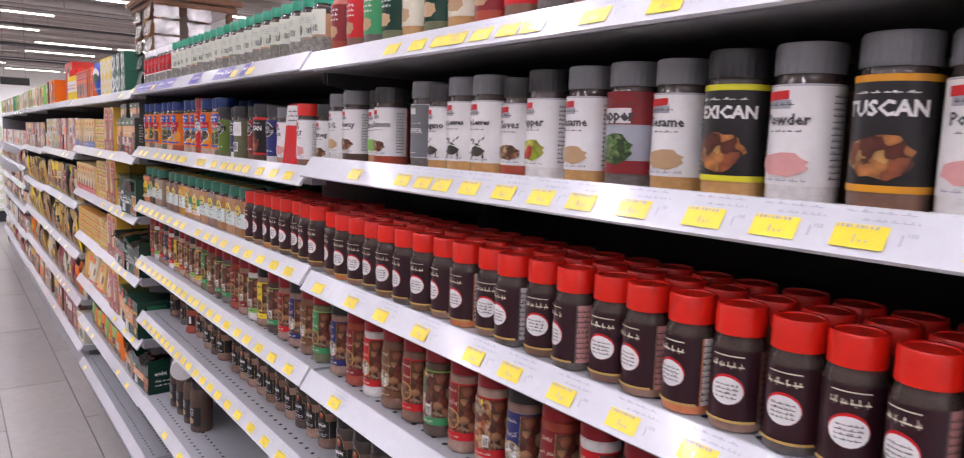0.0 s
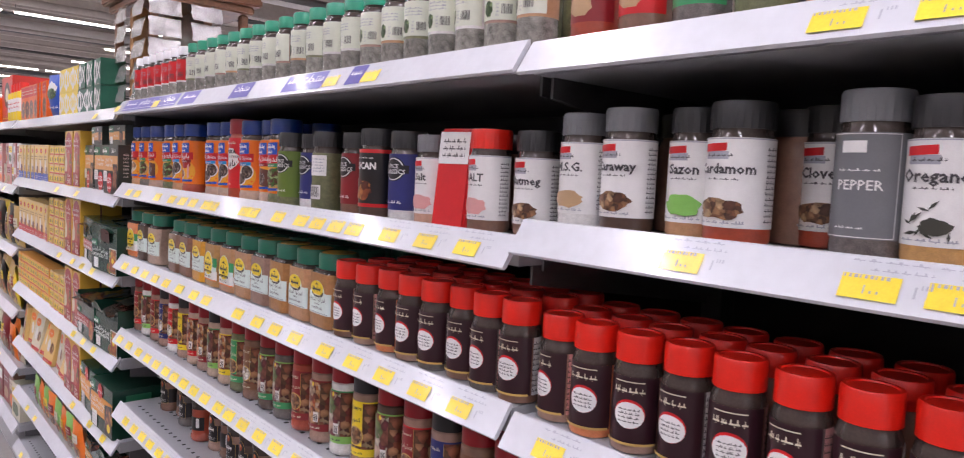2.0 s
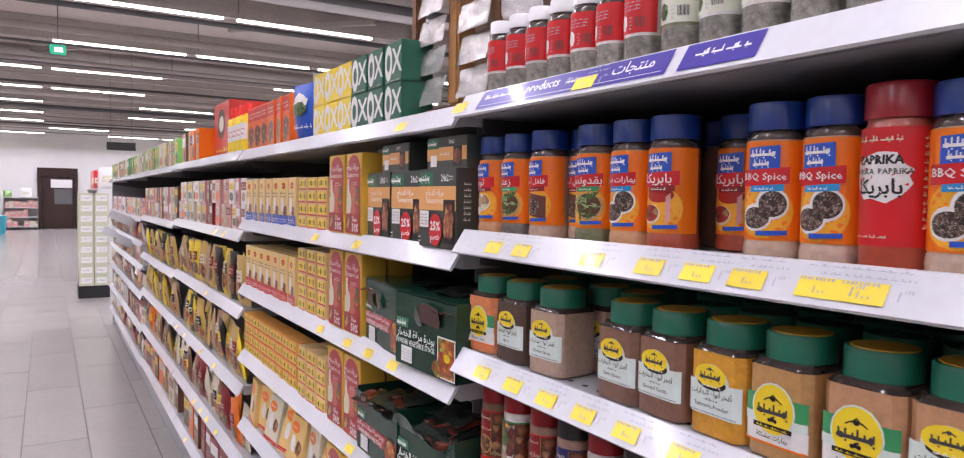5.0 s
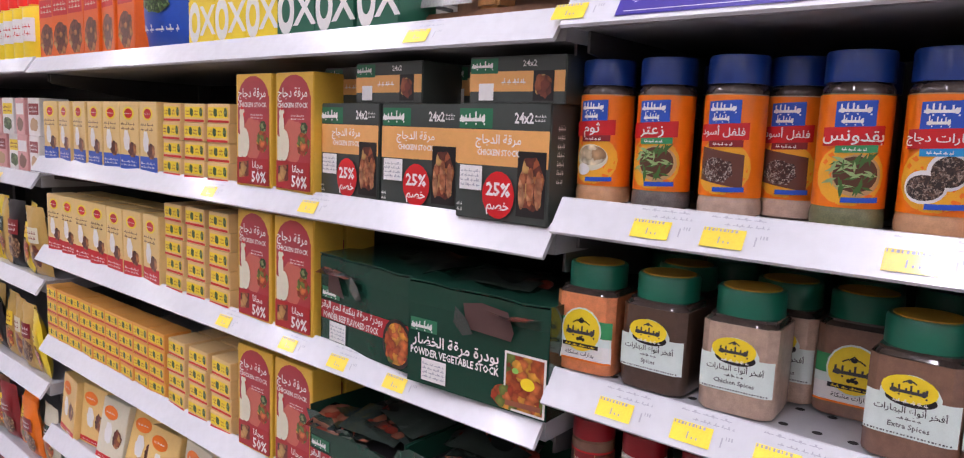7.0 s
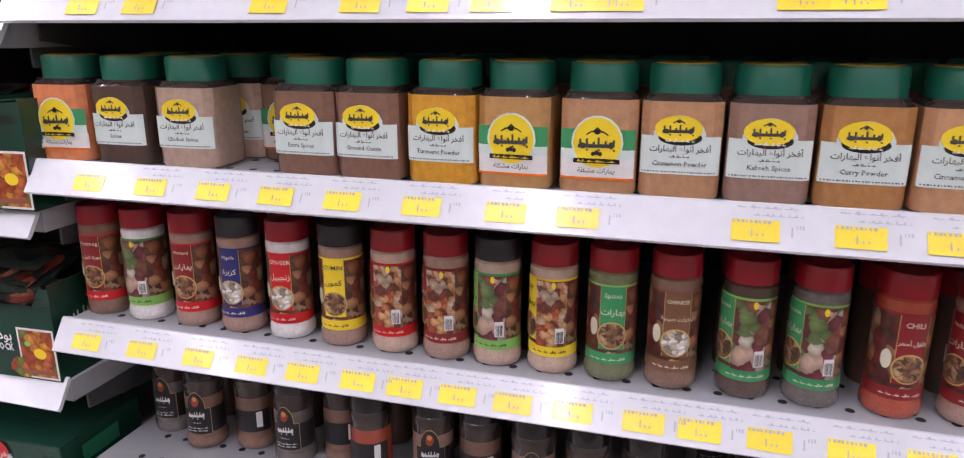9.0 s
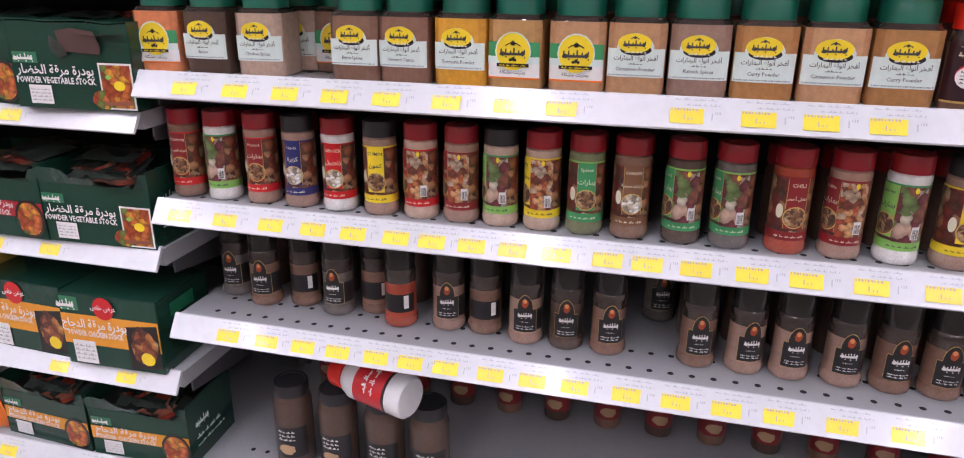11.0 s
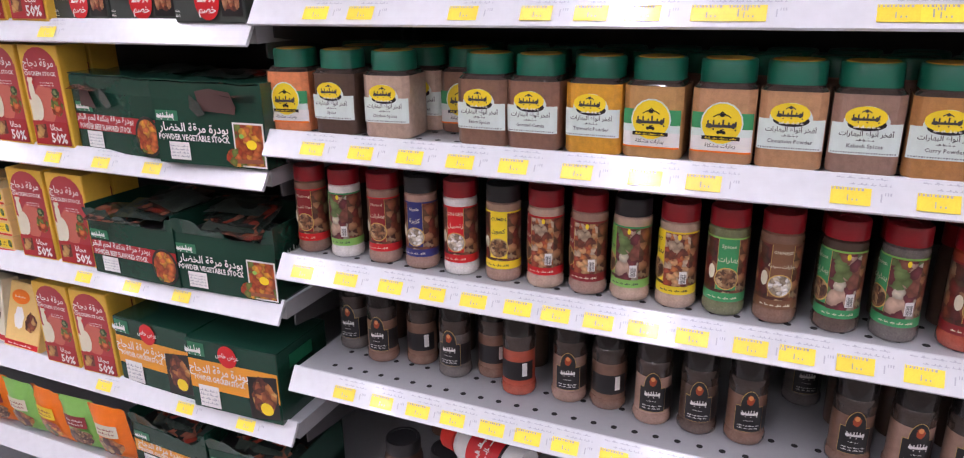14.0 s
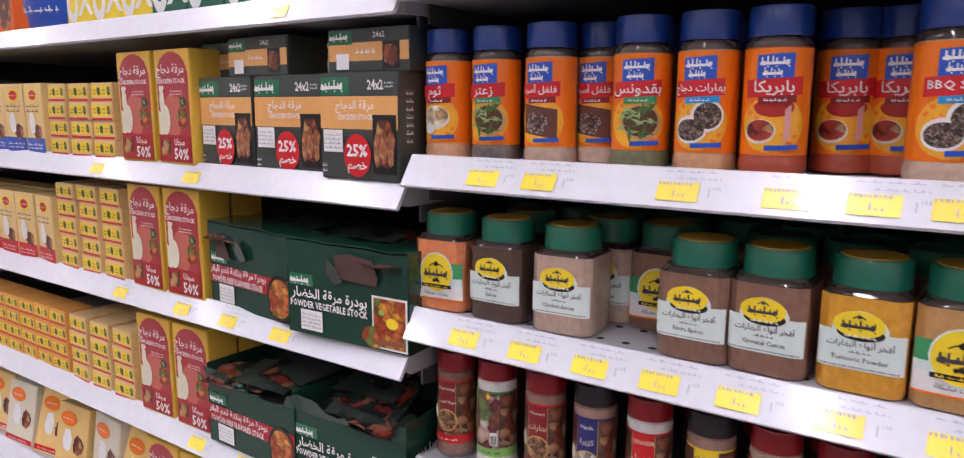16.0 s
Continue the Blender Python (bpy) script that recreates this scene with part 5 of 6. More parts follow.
# crumpled red packet wedged among the jars
bm = boxes([(0, 0.018, -0.024, 0.024, 0, 0.112)], 0.003)
for v in bm.verts:
    v.co.x += 0.25 * (v.co.z - 0.06) * (v.co.z > 0.06)
packet = part("bent_packet", bm, RED)
graphics(packet, lambda u, v, o: (-o - 0.001 + 0.116 * v, -u, v), [("white_print", WHITE, [("rect", -0.0215, 0.0215, 0.072, 0.108)]), ("dark_print", DARK, [("lines", -0.016, 0.016, 0.078, 0.102, 3)])])
tagged(packet, "bent red and white packet leaning between spice jars", "food packet")
packet.matrix_basis = pose(0.492, 1.292, zB, 0, 0, 12)

ORJ = {"a": ("ثوم", "red", "garlic", "beige"), "b": ("زعتر", "green", "leaf", "pepper"), "c": ("فلفل أسود", "red", "pepper", "fawn"), "d": ("بقدونس", "green", "leaf", "green"),
       "e": ("بهارات دجاج", "blue", "spoon", "beige"), "f": ("بابريكا", "red", "red", "red"), "g": ("BBQ Spice", "blue", "spoon", "fawn")}
for kd, y, dx in [("a", 2.463, 0), ("b", 2.402, 0), ("c", 2.338, 0), ("c", 2.296, 0.03), ("d", 2.244, 0), ("e", 2.184, 0), ("f", 2.127, 0), ("f", 2.081, 0.05), ("f", 2.04, 0.055), ("g", 2.006, 0.0), ("g", 1.953, 0.004), ("g", 1.85, 0), ("c", 1.795, 0.01), ("d", 1.74, 0)]:
    stand(("o", kd), orange_jar(*ORJ[kd]), 0.518 + dx, y, zB, 9)
for i in range(12):
    stand("rear_o", rear("seasoning_jar", "seasoning jar with dark blue cap in the rear row", 0.0262, 0.134, CAPBLUE, "brown"), 0.60, 2.44 - 0.062 * i, zB)
stand("paprika", paprika_jar, 0.518, 1.9, zB)

# red-capped jars, several rows deep
y, i = 1.512, 0
while y > -0.3:
    z = top_of(2, 2) if y > 1.155 else top_of(1, 2)
    if abs(y - 1.155) > 0.012:
        v = (i * 5) % 7
        stand(("r", v), red_cap(v), 0.509 + turn.uniform(-0.004, 0.003), y + turn.uniform(-0.002, 0.002), z, 14)
        for row in (1, 2):
            stand("rear_r", rear("red_capped_jar", "spice jar with bright red cap in the rear row", 0.0215, 0.104, CAPRED, "brown"), 0.509 + 0.0475 * row + turn.uniform(-0.003, 0.003), y + turn.uniform(-0.002, 0.002), z, 14)
    y -= 0.048
    i += 1

# square jars with green lids
zz = top_of(2, 2)
FRONTROW = [("salmon", 1, 2.464), ("dark", 0, 2.389), ("fawn", 0, 2.312), ("brown", 0, 2.18), ("umber", 0, 2.116), ("turmeric", 0, 2.045), ("tan", 1, 1.979), ("beige", 1, 1.908), ("beige", 0, 1.842), ("rose", 0, 1.775), ("curry", 0, 1.707), ("beige", 0, 1.639), ("curry", 0, 1.572)]
for powd, ro, y in FRONTROW:
    stand(("s", powd, ro), square_jar(powd, ro), 0.522, y, zz, 2.5 if y < 2.25 else 10)
for powd, ro, y, dx in [("brown", 1, 2.235, 0.064), ("fawn", 0, 2.30, 0.066), ("dark", 0, 2.40, 0.066)]:
    stand(("s", powd, ro), square_jar(powd, ro), 0.522 + dx, y, zz, 4)

for i in range(9):
    stand("rear_s", rear("square_spice_jar", "square spice jar with green lid in the rear row", 0.0305, 0.107, CAPGREEN, "brown", 7.0), 0.59, 2.13 - 0.0655 * i, zz, 4)
for i in range(14):
    stand("rear_s", None, 0.657, 2.445 - 0.066 * i, zz, 4)
# shakers with printed sleeves
SH = {
    "nutmeg": (MAROON, RED, CAPWINE, "brown", "Nutmeg", "a"), "leaf": (LIME, LIME, CAPWINE, "white", "Spices", "b"), "mustard": (MAROON, RED, CAPWINE, "rose", "Mustard", "a"), "black": (NAVY, NAVY, CAPBLACK, "rose", "Nigella", "c"),
    "ginger": (RED, RED, CAPWINE, "white", "GINGER", "c"), "cumin": (YELLOW, YELLOW, CAPBLACK, "rose", "CUMIN", "a"), "pickle": (MAROON, RED, CAPWINE, "fawn", "Pickles", "b"), "pickle2": (MAROON, MAROON, CAPWINE, "rose", "Pickles", "b"),
    "onion": (LIME, LIME, CAPBLACK, "fawn", "Garlic", "b"), "shallot": (GREEN, GREEN, CAPWINE, "pepper", "Onion", "b"), "curry": (YELLOW, YELLOW, CAPWINE, "fawn", "Curry", "b"), "cress": (GREEN, GREEN, CAPWINE, "green", "Spices", "a"), "chinese": (BROWN, BROWN, CAPWINE, "brown", "CHINESE", "c"),
    "garlic": (GREEN, GREEN, CAPWINE, "dark", "Spices", "b"), "chili": (MAROON, MAROON, CAPWINE, "red", "CHILI", "a"),
}
zz = top_of(2, 3)
seq = [("nutmeg", 2.459), ("leaf", 2.402), ("mustard", 2.34), ("black", 2.282), ("ginger", 2.224), ("cumin", 2.164), ("pickle", 2.107), ("pickle2", 2.052), ("onion", 2.0), ("curry", 1.946), ("cress", 1.892), ("chinese", 1.837), ("garlic", 1.775), ("shallot", 1.719), ("chili", 1.656), ("pickle2", 1.597), ("leaf", 1.538), ("cumin", 1.48), ("garlic", 1.42), ("mustard", 1.362), ("black", 1.305), ("chinese", 1.25), ("cress", 1.195)]
for kd, y in seq:
    stand(("k", kd), shaker(SH[kd]), 0.522, y, zz, 5)
for i in range(21):
    stand("rear_k", rear("spice_shaker", "spice shaker with dark red cap in the rear row", 0.0225, 0.114, CAPWINE, "dark"), 0.575, 2.42 - 0.0585 * i, zz, 20)
zz = top_of(1, 3)
for i in range(22):
    kd = ("black", "chili", "ginger", "chinese", "nutmeg", "garlic", "mustard", "pickle")[i % 8]
    stand(("k", kd), shaker(SH[kd]), 0.522, 1.12 - 0.06 * i, zz, 9)

# clear jars with arched black labels
zz = top_of(2, 4)
for i, (powd, y, tn, dx) in enumerate([("pepper", 2.44, 0, 0.03), ("brown", 2.378, 0, 0.01), ("brown", 2.318, 1, 0.025), ("pepper", 2.256, 0, 0.01), ("brown", 2.203, 1, 0.03), ("red", 2.153, 1, 0), ("rose", 2.083, 0, 0.01), ("brown", 2.029, 1, 0.012), ("rose", 1.968, 0, 0), ("dark", 1.911, 0, 0), ("brown", 1.854, 0, 0), ("pepper", 1.79, 0, 0.12), ("brown", 1.738, 0, 0), ("rose", 1.678, 0, 0), ("rose", 1.623, 0, 0), ("rose", 1.561, 0, 0), ("brown", 1.505, 0, 0), ("brown", 1.45, 0, 0), ("rose", 1.395, 0, 0), ("dark", 1.34, 0, 0), ("rose", 1.285, 0, 0), ("brown", 1.23, 0, 0)]):
    stand(("j", powd, tn), arch_jar(powd, bool(tn)), 0.55 + dx, y, zz, 8)
for i in range(20):
    if not 1.74 < 2.4 - 0.06 * i < 1.9:
        stand("rear_j", rear("clear_spice_jar", "clear spice jar with smoky cap in the rear row", 0.023, 0.112, SMOKE, "dark"), 0.63, 2.4 - 0.06 * i, zz, 20)
zz = top_of(1, 4)
for i in range(21):
    kd = ("brown", "dark", "rose")[i % 3]
    stand(("j", kd, 0), arch_jar(kd), 0.529, 1.11 - 0.062 * i, zz, 8)
# low shelf: a fallen white bottle and a few jars
zz = top_of(2, 5)


def white_bottle():
    r = 0.032
    root = part("white_bottle", lathe([(r * 0.9, 0), (r, 0.004), (r, 0.10), (r * 0.8, 0.115), (r * 0.5, 0.12), (r * 0.5, 0.125)], 26), CAPWHITE)
    part("lid", lathe([(r * 0.75, 0.12), (r * 0.75, 0.142), (r * 0.7, 0.145)], 24), CAPRED, root)
    graphics(root, round_face(r), [("label", RED, [("rect", -0.06, 0.06, 0.03, 0.085)]), ("label_print", WHITE, [("lines", -0.03, 0.03, 0.045, 0.07, 2)]), ("label_edge", BLACK, [("rect", -0.06, 0.06, 0.025, 0.03)])])
    return tagged(root, "white plastic bottle with red label, fallen on its side", "bottle")


white_bottle().matrix_basis = pose(0.505, 2.125, zz + 0.183, -90, 60, -18)
# jars all in black and dark brown: the low shelf's shade is in their colour
for y in (2.35, 2.27, 2.19, 2.115):
    stand(("lowjar", "dark"), small_dark_jar(BLACK, CAPBLACK, "dark", 0.031, 0.148), 0.555, y, zz, 10)
for i in range(14):
    kd = ("brown", "dark")[i % 2]
    stand(("lowjar2", kd), small_dark_jar(MAROON, CAPBLACK, kd), 0.79, 2.4 - 0.09 * i, zz, 10)
for i in range(20):
    stand(("lowjar2", "dark"), small_dark_jar(MAROON, CAPBLACK, "dark"), 0.54, 1.1 - 0.062 * i, top_of(1, 5), 10)

# top shelf
HERBLABEL = paper("herb_label", (0.72, 0.75, 0.62))
zz = top_of(2, 0)
for i in range(7):
    stand(("h", "red"), herb_jar(CAPWHITE, RED, "white"), 0.512, 2.445 - 0.046 * i, zz, 14)
for i in range(20):
    kd = ("green", "white", "beige", "white", "rose")[(i * 3) % 5]
    stand(("h", kd), herb_jar(CAPLIGHTGREEN, HERBLABEL, kd), 0.512, 2.115 - 0.049 * i, zz, 25)
    stand("rear_h", rear("herb_jar", "glass herb jar with green cap in the rear row", 0.0205, 0.102, CAPLIGHTGREEN, "green"), 0.562, 2.1 - 0.049 * i, zz, 40)
zz = top_of(1, 0)
SD = [(MAROON, CAPBLACK, "red"), (DGREEN, CAPBLACK, "green"), (RED, CAPBLACK, "brown"), (CREAM, CAPGREY, "tan"), (GREEN, CAPBLACK, "pepper")]
for i in range(22):
    n = (i * 2 + i // 5) % 5
    stand(("d", n), small_dark_jar(*SD[n]), 0.515, 1.11 - 0.056 * i, zz, 15)

# promotional strip on the top rail of the spice bay
f = rail_face(LIPS[2][0])
purple = paper("strip_violet", (0.05, 0.035, 0.28))


def shelf_strip(y, u0, u1, shapes):
    on_rail = lambda u, v, o: f(u - y, v, o)
    bm = bmesh.new()
    add_shape(bm, on_rail, 0.0008, "rect", u0, u1, 0.0045, 0.0335)
    strip = tagged(part("shelf_strip", bm, purple), "violet paper shelf strip with white lettering", "shelf label", "violet shelf strips")
    for sh in shapes:
        bm = bmesh.new()
        add_shape(bm, on_rail, 0.001, *sh)
        part("lettering", bm, WHITE, strip)


shelf_strip(2.33, -0.097, 0.245, [("text", "products", 0.042, 0.0225, 0.0185), ("lines", -0.085, -0.012, 0.0165, 0.028, 1), ("lines", 0.088, 0.108, 0.015, 0.028, 1), ("text", arabic("منتجات"), 0.195, 0.0225, 0.0195), ("rect", -0.09, 0.24, 0.0085, 0.0092)])
shelf_strip(2.02, -0.05, 0.035, [("lines", -0.035, 0.025, 0.015, 0.028, 1)])
shelf_strip(1.793, -0.038, 0.037, [("text", arabic("منتجات"), 0, 0.0225, 0.0175)])
shelf_strip(1.583, -0.058, 0.057, [("text", arabic("منتجات"), 0.022, 0.0225, 0.0195), ("lines", -0.05, -0.008, 0.016, 0.028, 1)])
shelf_strip(1.448, -0.018, 0.018, [("lines", -0.014, 0.013, 0.016, 0.028, 1)])

# ---------------------------------------------------------------- goods on the stock bay
xF = 0.468
z2, z3, z4, z5, z6 = (top_of(3, n) for n in (1, 2, 3, 4, 5))


def put(key, build, y, z, x=xF, rz=0.0, rx=0.0, ry=0.0):
    return place(key, build, pose(x, y, z, rx, ry, rz))


for y in (2.553, 2.682, 2.803):
    put("promo", promo_carton, y, z2, xF + (0.012 if y > 2.6 else 0), turn.uniform(-4, 4))
for y in (2.58, 2.71, 2.83):
    put("promo", promo_carton, y, z2, xF + 0.1, turn.uniform(-3, 3))
for y, dx, rz in ((2.548, 0.012, 2), (2.645, 0.075, -1), (2.737, 0.014, -2), (2.84, 0.05, 1)):
    put("flat", flat_carton, y, z2 + 0.1185, xF + dx, rz)
for z in (z2, z3, z4 - 0.0, z5):
    for y in (2.905, 2.999):
        put("stock", stock_carton, y, z, xF + 0.004, turn.uniform(-2, 2))
    for y in (2.905, 2.999):
        put("stock", stock_carton, y, z, xF + 0.06, turn.uniform(-2, 2))
for z, lv in ((z2, 4), (z3, 5), (z4, 4)):
    for y in (3.098, 3.168, 3.238):
        for n in range(lv):
            put("cube", cube_block, y, z + 0.029 * n, xF + 0.006 + 0.002 * (n % 2), turn.uniform(-2, 2))
            put("cube", cube_block, y, z + 0.029 * n, xF + 0.062, turn.uniform(-2, 2))
for z, foot in ((z2, BLUE), (z3, RED)):
    for i in range(7):
        put(("yc", foot.name), yellow_carton(foot), 3.316 + 0.071 * i, z, xF + 0.006, turn.uniform(-4, 4))
        put(("yc", foot.name), yellow_carton(foot), 3.316 + 0.071 * i, z, xF + 0.062, turn.uniform(-4, 4))
AMBERPACK = paper("packet_amber", (0.84, 0.4, 0.09))
for i in range(9):
    for n in range(4):
        put("cube_orange", lambda: cube_block(AMBERPACK), 3.31 + 0.059 * i, z4 + 0.029 * n, xF + 0.008, turn.uniform(-3, 3))
put(("tl", "veg"), open_tray("veg", True), 2.573, z3, xF - 0.008, 3)
put(("tl", "beef"), open_tray("beef", True), 2.762, z3, xF + 0.005, -4)
put(("t", "veg"), open_tray("veg"), 2.585, z4, xF, 2)
put(("t", "beef"), open_tray("beef"), 2.765, z4, xF - 0.004, -1)
put("closed", closed_tray, 2.593, z5, xF - 0.006, 2)
put("closed", closed_tray, 2.77, z5, xF + 0.004, -2)
put(("t", "hen"), open_tray("hen"), 2.60, z6, xF + 0.02, 3)
put(("t", "hen"), open_tray("hen"), 2.79, z6, xF + 0.02, -3)


def slid_carton(base):
    """Flat carton of stock cubes, slid out of its stack."""
    def build():
        w, h = 0.098, 0.125
        return carton("flat_stock_carton", f"flat {'cream' if base is CREAM else 'yellow'} stock carton slid over its neighbours", "food box", 0.032, w, h, base, [
            ("red_band", RED, [("rect", -w / 2 + 0.001, w / 2 - 0.001, 0.004, 0.014)]), ("badge", ORANGE, [("oval", -0.014, 0.098, 0.026, 0.014)]), ("hen", WHITE, [("patch", -0.03, 0.004, 0.034, 0.08, 5)]), ("dish", ROAST, [("patch", 0.004, 0.042, 0.034, 0.074, 3)]),
            ("lettering", WHITE, [("lines", -0.036, 0.036, 0.006, 0.012, 1), ("lines", -0.03, 0.002, 0.095, 0.101, 1)])], group="slid stock cartons")

    return build


SLIDBASE = paper("slid_yellow", (0.8, 0.55, 0.2))
for i in range(7):
    base = (SLIDBASE, CREAM, SLIDBASE)[i % 3]
    put(("slid", base.name), slid_carton(base), 3.13 + 0.102 * i, z5 + 0.0004, xF + 0.012 + 0.012 * (i % 2), turn.uniform(-9, 9), 0, turn.uniform(4, 26))


def soup_pouch(base, seed, w=0.11, h=0.15):
    def build():
        return pouch("food_pouch", f"{ {ORANGE: 'orange', LIME: 'green', GOLD: 'golden', RED: 'red', YELLOW: 'yellow', BROWN: 'brown', CREAM: 'cream', PINK: 'pink', BLACK: 'black', TAN: 'tan', MAROON: 'dark red', WHITE: 'white'}[base]} printed food pouch standing on the shelf", "food packet", w, h, 0.03, base, [
            ("panel", (CREAM, MAROON, YELLOW, DGREEN)[seed % 4], [("rect", -w * 0.3, w * 0.3, h * 0.5, h * 0.72)]), ("picture", (STEW, ROAST, NUTS, STEW)[(seed + 1) % 4], [("patch", -w * 0.4, w * 0.4, h * 0.1, h * 0.52, seed)]), ("lettering", WHITE if seed % 4 in (1, 3) else MAROON, [("lines", -w * 0.22, w * 0.22, h * 0.54, h * 0.68, 2)])], seed, "food pouches")

    return build


for i in range(8):
    base = (ORANGE, LIME)[i % 2]
    put(("p", base.name, i % 3), soup_pouch(base, i % 3, 0.088, 0.118), 2.93 + 0.08 * i, z6, xF + 0.03, turn.uniform(-8, 8), 0, -8)

# top of the stock bay: letter boxes, blue bag, orange packs
zt = top_of(3, 0)


def letter_box(base, seed):
    def build():
        w, h = 0.078, 0.07
        it = [("white_ring", WHITE, [("ring", -0.0195, 0.036, 0.0175, 0.031, 0.5)]), ("white_cross", WHITE, [("text", "X", 0.0195, 0.035, 0.06, 0.0012)]), ("fine_print", CREAM, [("lines", -0.03, 0.03, 0.002, 0.0055, 1)])]
        return carton("stock_cube_box", f"{'dark green' if base is GREEN else 'yellow'} box with big white rings and cross", "food box", 0.06, w, h, base, it, group="boxes with big white rings")

    return build


DG2 = paper("box_green", (0.015, 0.12, 0.07))
for i in range(3):
    for lay in (0, 1):
        put("lb_green", letter_box(GREEN, i), 2.765 + 0.08 * i, zt + 0.0705 * lay, xF + 0.02, turn.uniform(-3, 3))
for i in range(3):
    for lay in (0, 1):
        put("lb_yellow", letter_box(YELLOW, i), 3.005 + 0.08 * i, zt + 0.0705 * lay, xF + 0.02, turn.uniform(-3, 3))
for ob in [o for o in scene.objects if o.name.startswith("stock_cube_box") and o.data.materials[0] is GREEN]:
    ob.data.materials[0] = DG2
put("bluebag", lambda: pouch("seasoning_bag", "blue seasoning bag with white and yellow print", "food packet", 0.13, 0.14, 0.05, BLUE, [("white_band", WHITE, [("patch", -0.04, 0.04, 0.07, 0.12, 3)]), ("green_print", LEAF, [("patch", -0.04, 0.04, 0.06, 0.1, 6)]), ("lettering", WHITE, [("lines", -0.045, 0.045, 0.03, 0.048, 1)])], 5), 3.31, zt, xF + 0.05, 10, 0, -6)
for i in range(6):
    put(("p", "orangepack", i % 2), lambda: carton("orange_packet", "orange and red spice packet on the top shelf", "food packet", 0.05, 0.07, 0.125, paper("packet_orange", (0.8, 0.14, 0.015)), [("picture", ROAST, [("patch", -0.032, 0.032, 0.004, 0.075, 4)]), ("panel", RED, [("rect", -0.03, 0.03, 0.085, 0.12)]), ("lettering", CREAM, [("lines", -0.024, 0.024, 0.092, 0.112, 2)])], group="orange packets"), 3.42 + 0.072 * i, zt, xF + 0.02, turn.uniform(-6, 6))

# wooden display rack with hanging sachets, on the top shelf
rack_root = tagged(new("sachet_rack"), "brown wooden counter rack with silver sachets hanging on it", "display rack")
AMBER = mat("light_wood", (0.4, 0.2, 0.07), 0.45, vary=0.25, scale=16, coat=0.3)
part("foot_board", boxes([(-0.15, 0.1, -0.16, 0.16, 0.0, 0.022)], 0.003), WOOD, rack_root)
part("roof_board", boxes([(-0.17, 0.12, -0.18, 0.18, 0.285, 0.305)], 0.004), WOOD, rack_root)
part("cornice", boxes([(-0.155, 0.105, -0.165, 0.165, 0.265, 0.2845)], 0.004), WOOD, rack_root)
part("backboard", boxes([(-0.02, 0.0, -0.155, 0.155, 0.0225, 0.2645)], 0.002), WOOD, rack_root)
for x in (-0.145, 0.075):
    for y in (-0.15, 0.13):
        part("post", boxes([(x, x + 0.02, y, y + 0.02, 0.0225, 0.2645)], 0.003), WOOD, rack_root)
part("post", boxes([(-0.145, -0.11, -0.02, 0.012, 0.0225, 0.2645)], 0.004), AMBER, rack_root, "amber wooden middle post")
for i in range(5):
    for j in range(4):
        side = j < 2
        bm = bmesh.new()
        at = Matrix.Translation((-0.115 + 0.1 * j, -0.162, 0.05 + 0.05 * i)) @ Matrix.Rotation(radians(78), 4, "X") if side else Matrix.Translation((-0.155, -0.09 + 0.14 * (j - 2), 0.05 + 0.05 * i)) @ Matrix.Rotation(radians(-78), 4, "Y")
        bmesh.ops.create_grid(bm, x_segments=7, y_segments=5, size=0.5, matrix=at @ Matrix.Diagonal((0.075 if side else 0.046, 0.046 if side else 0.09, 1, 1)))
        for v in bm.verts:
            v.co += Vector((0.006, 0.006, 0.002)) * noise.noise(v.co * 60 + Vector((i, j, 0)))
        part("sachet", bm, FOIL, rack_root, "", 60)
rack_root.matrix_basis = pose(0.68, 2.64, zt)

# ---------------------------------------------------------------- goods further along
fill = random.Random(3)
PAL = {
    "gold": [GOLD, YELLOW, YELLOW, TAN, BLACK, GOLD], "mix": [WHITE, PINK, WHITE, MAROON, CREAM, BROWN, PINK, CREAM], "warm": [TAN, ORANGE, MAROON, GOLD, BROWN, CREAM], "green": [LIME, CREAM, GREEN, TAN, CREAM, MAROON],
}


def small_box(base, seed, w, h):
    def build():
        return carton("food_box", "small printed food box on the shelf", "food box", 0.06, w, h, base, [
            ("panel", (CREAM, MAROON, YELLOW, WHITE)[seed % 4], [("rect", -w * 0.42, w * 0.42, h * 0.55, h * 0.85)]), ("picture", (TAN, ORANGE, BROWN, LEAF)[(seed * 3 + 1) % 4], [("patch", -w * 0.4, w * 0.4, h * 0.08, h * 0.5, seed)]), ("lettering", MAROON if seed % 2 == 0 else WHITE, [("lines", -w * 0.34, w * 0.34, h * 0.6, h * 0.8, 2)])], group="small food boxes")

    return build


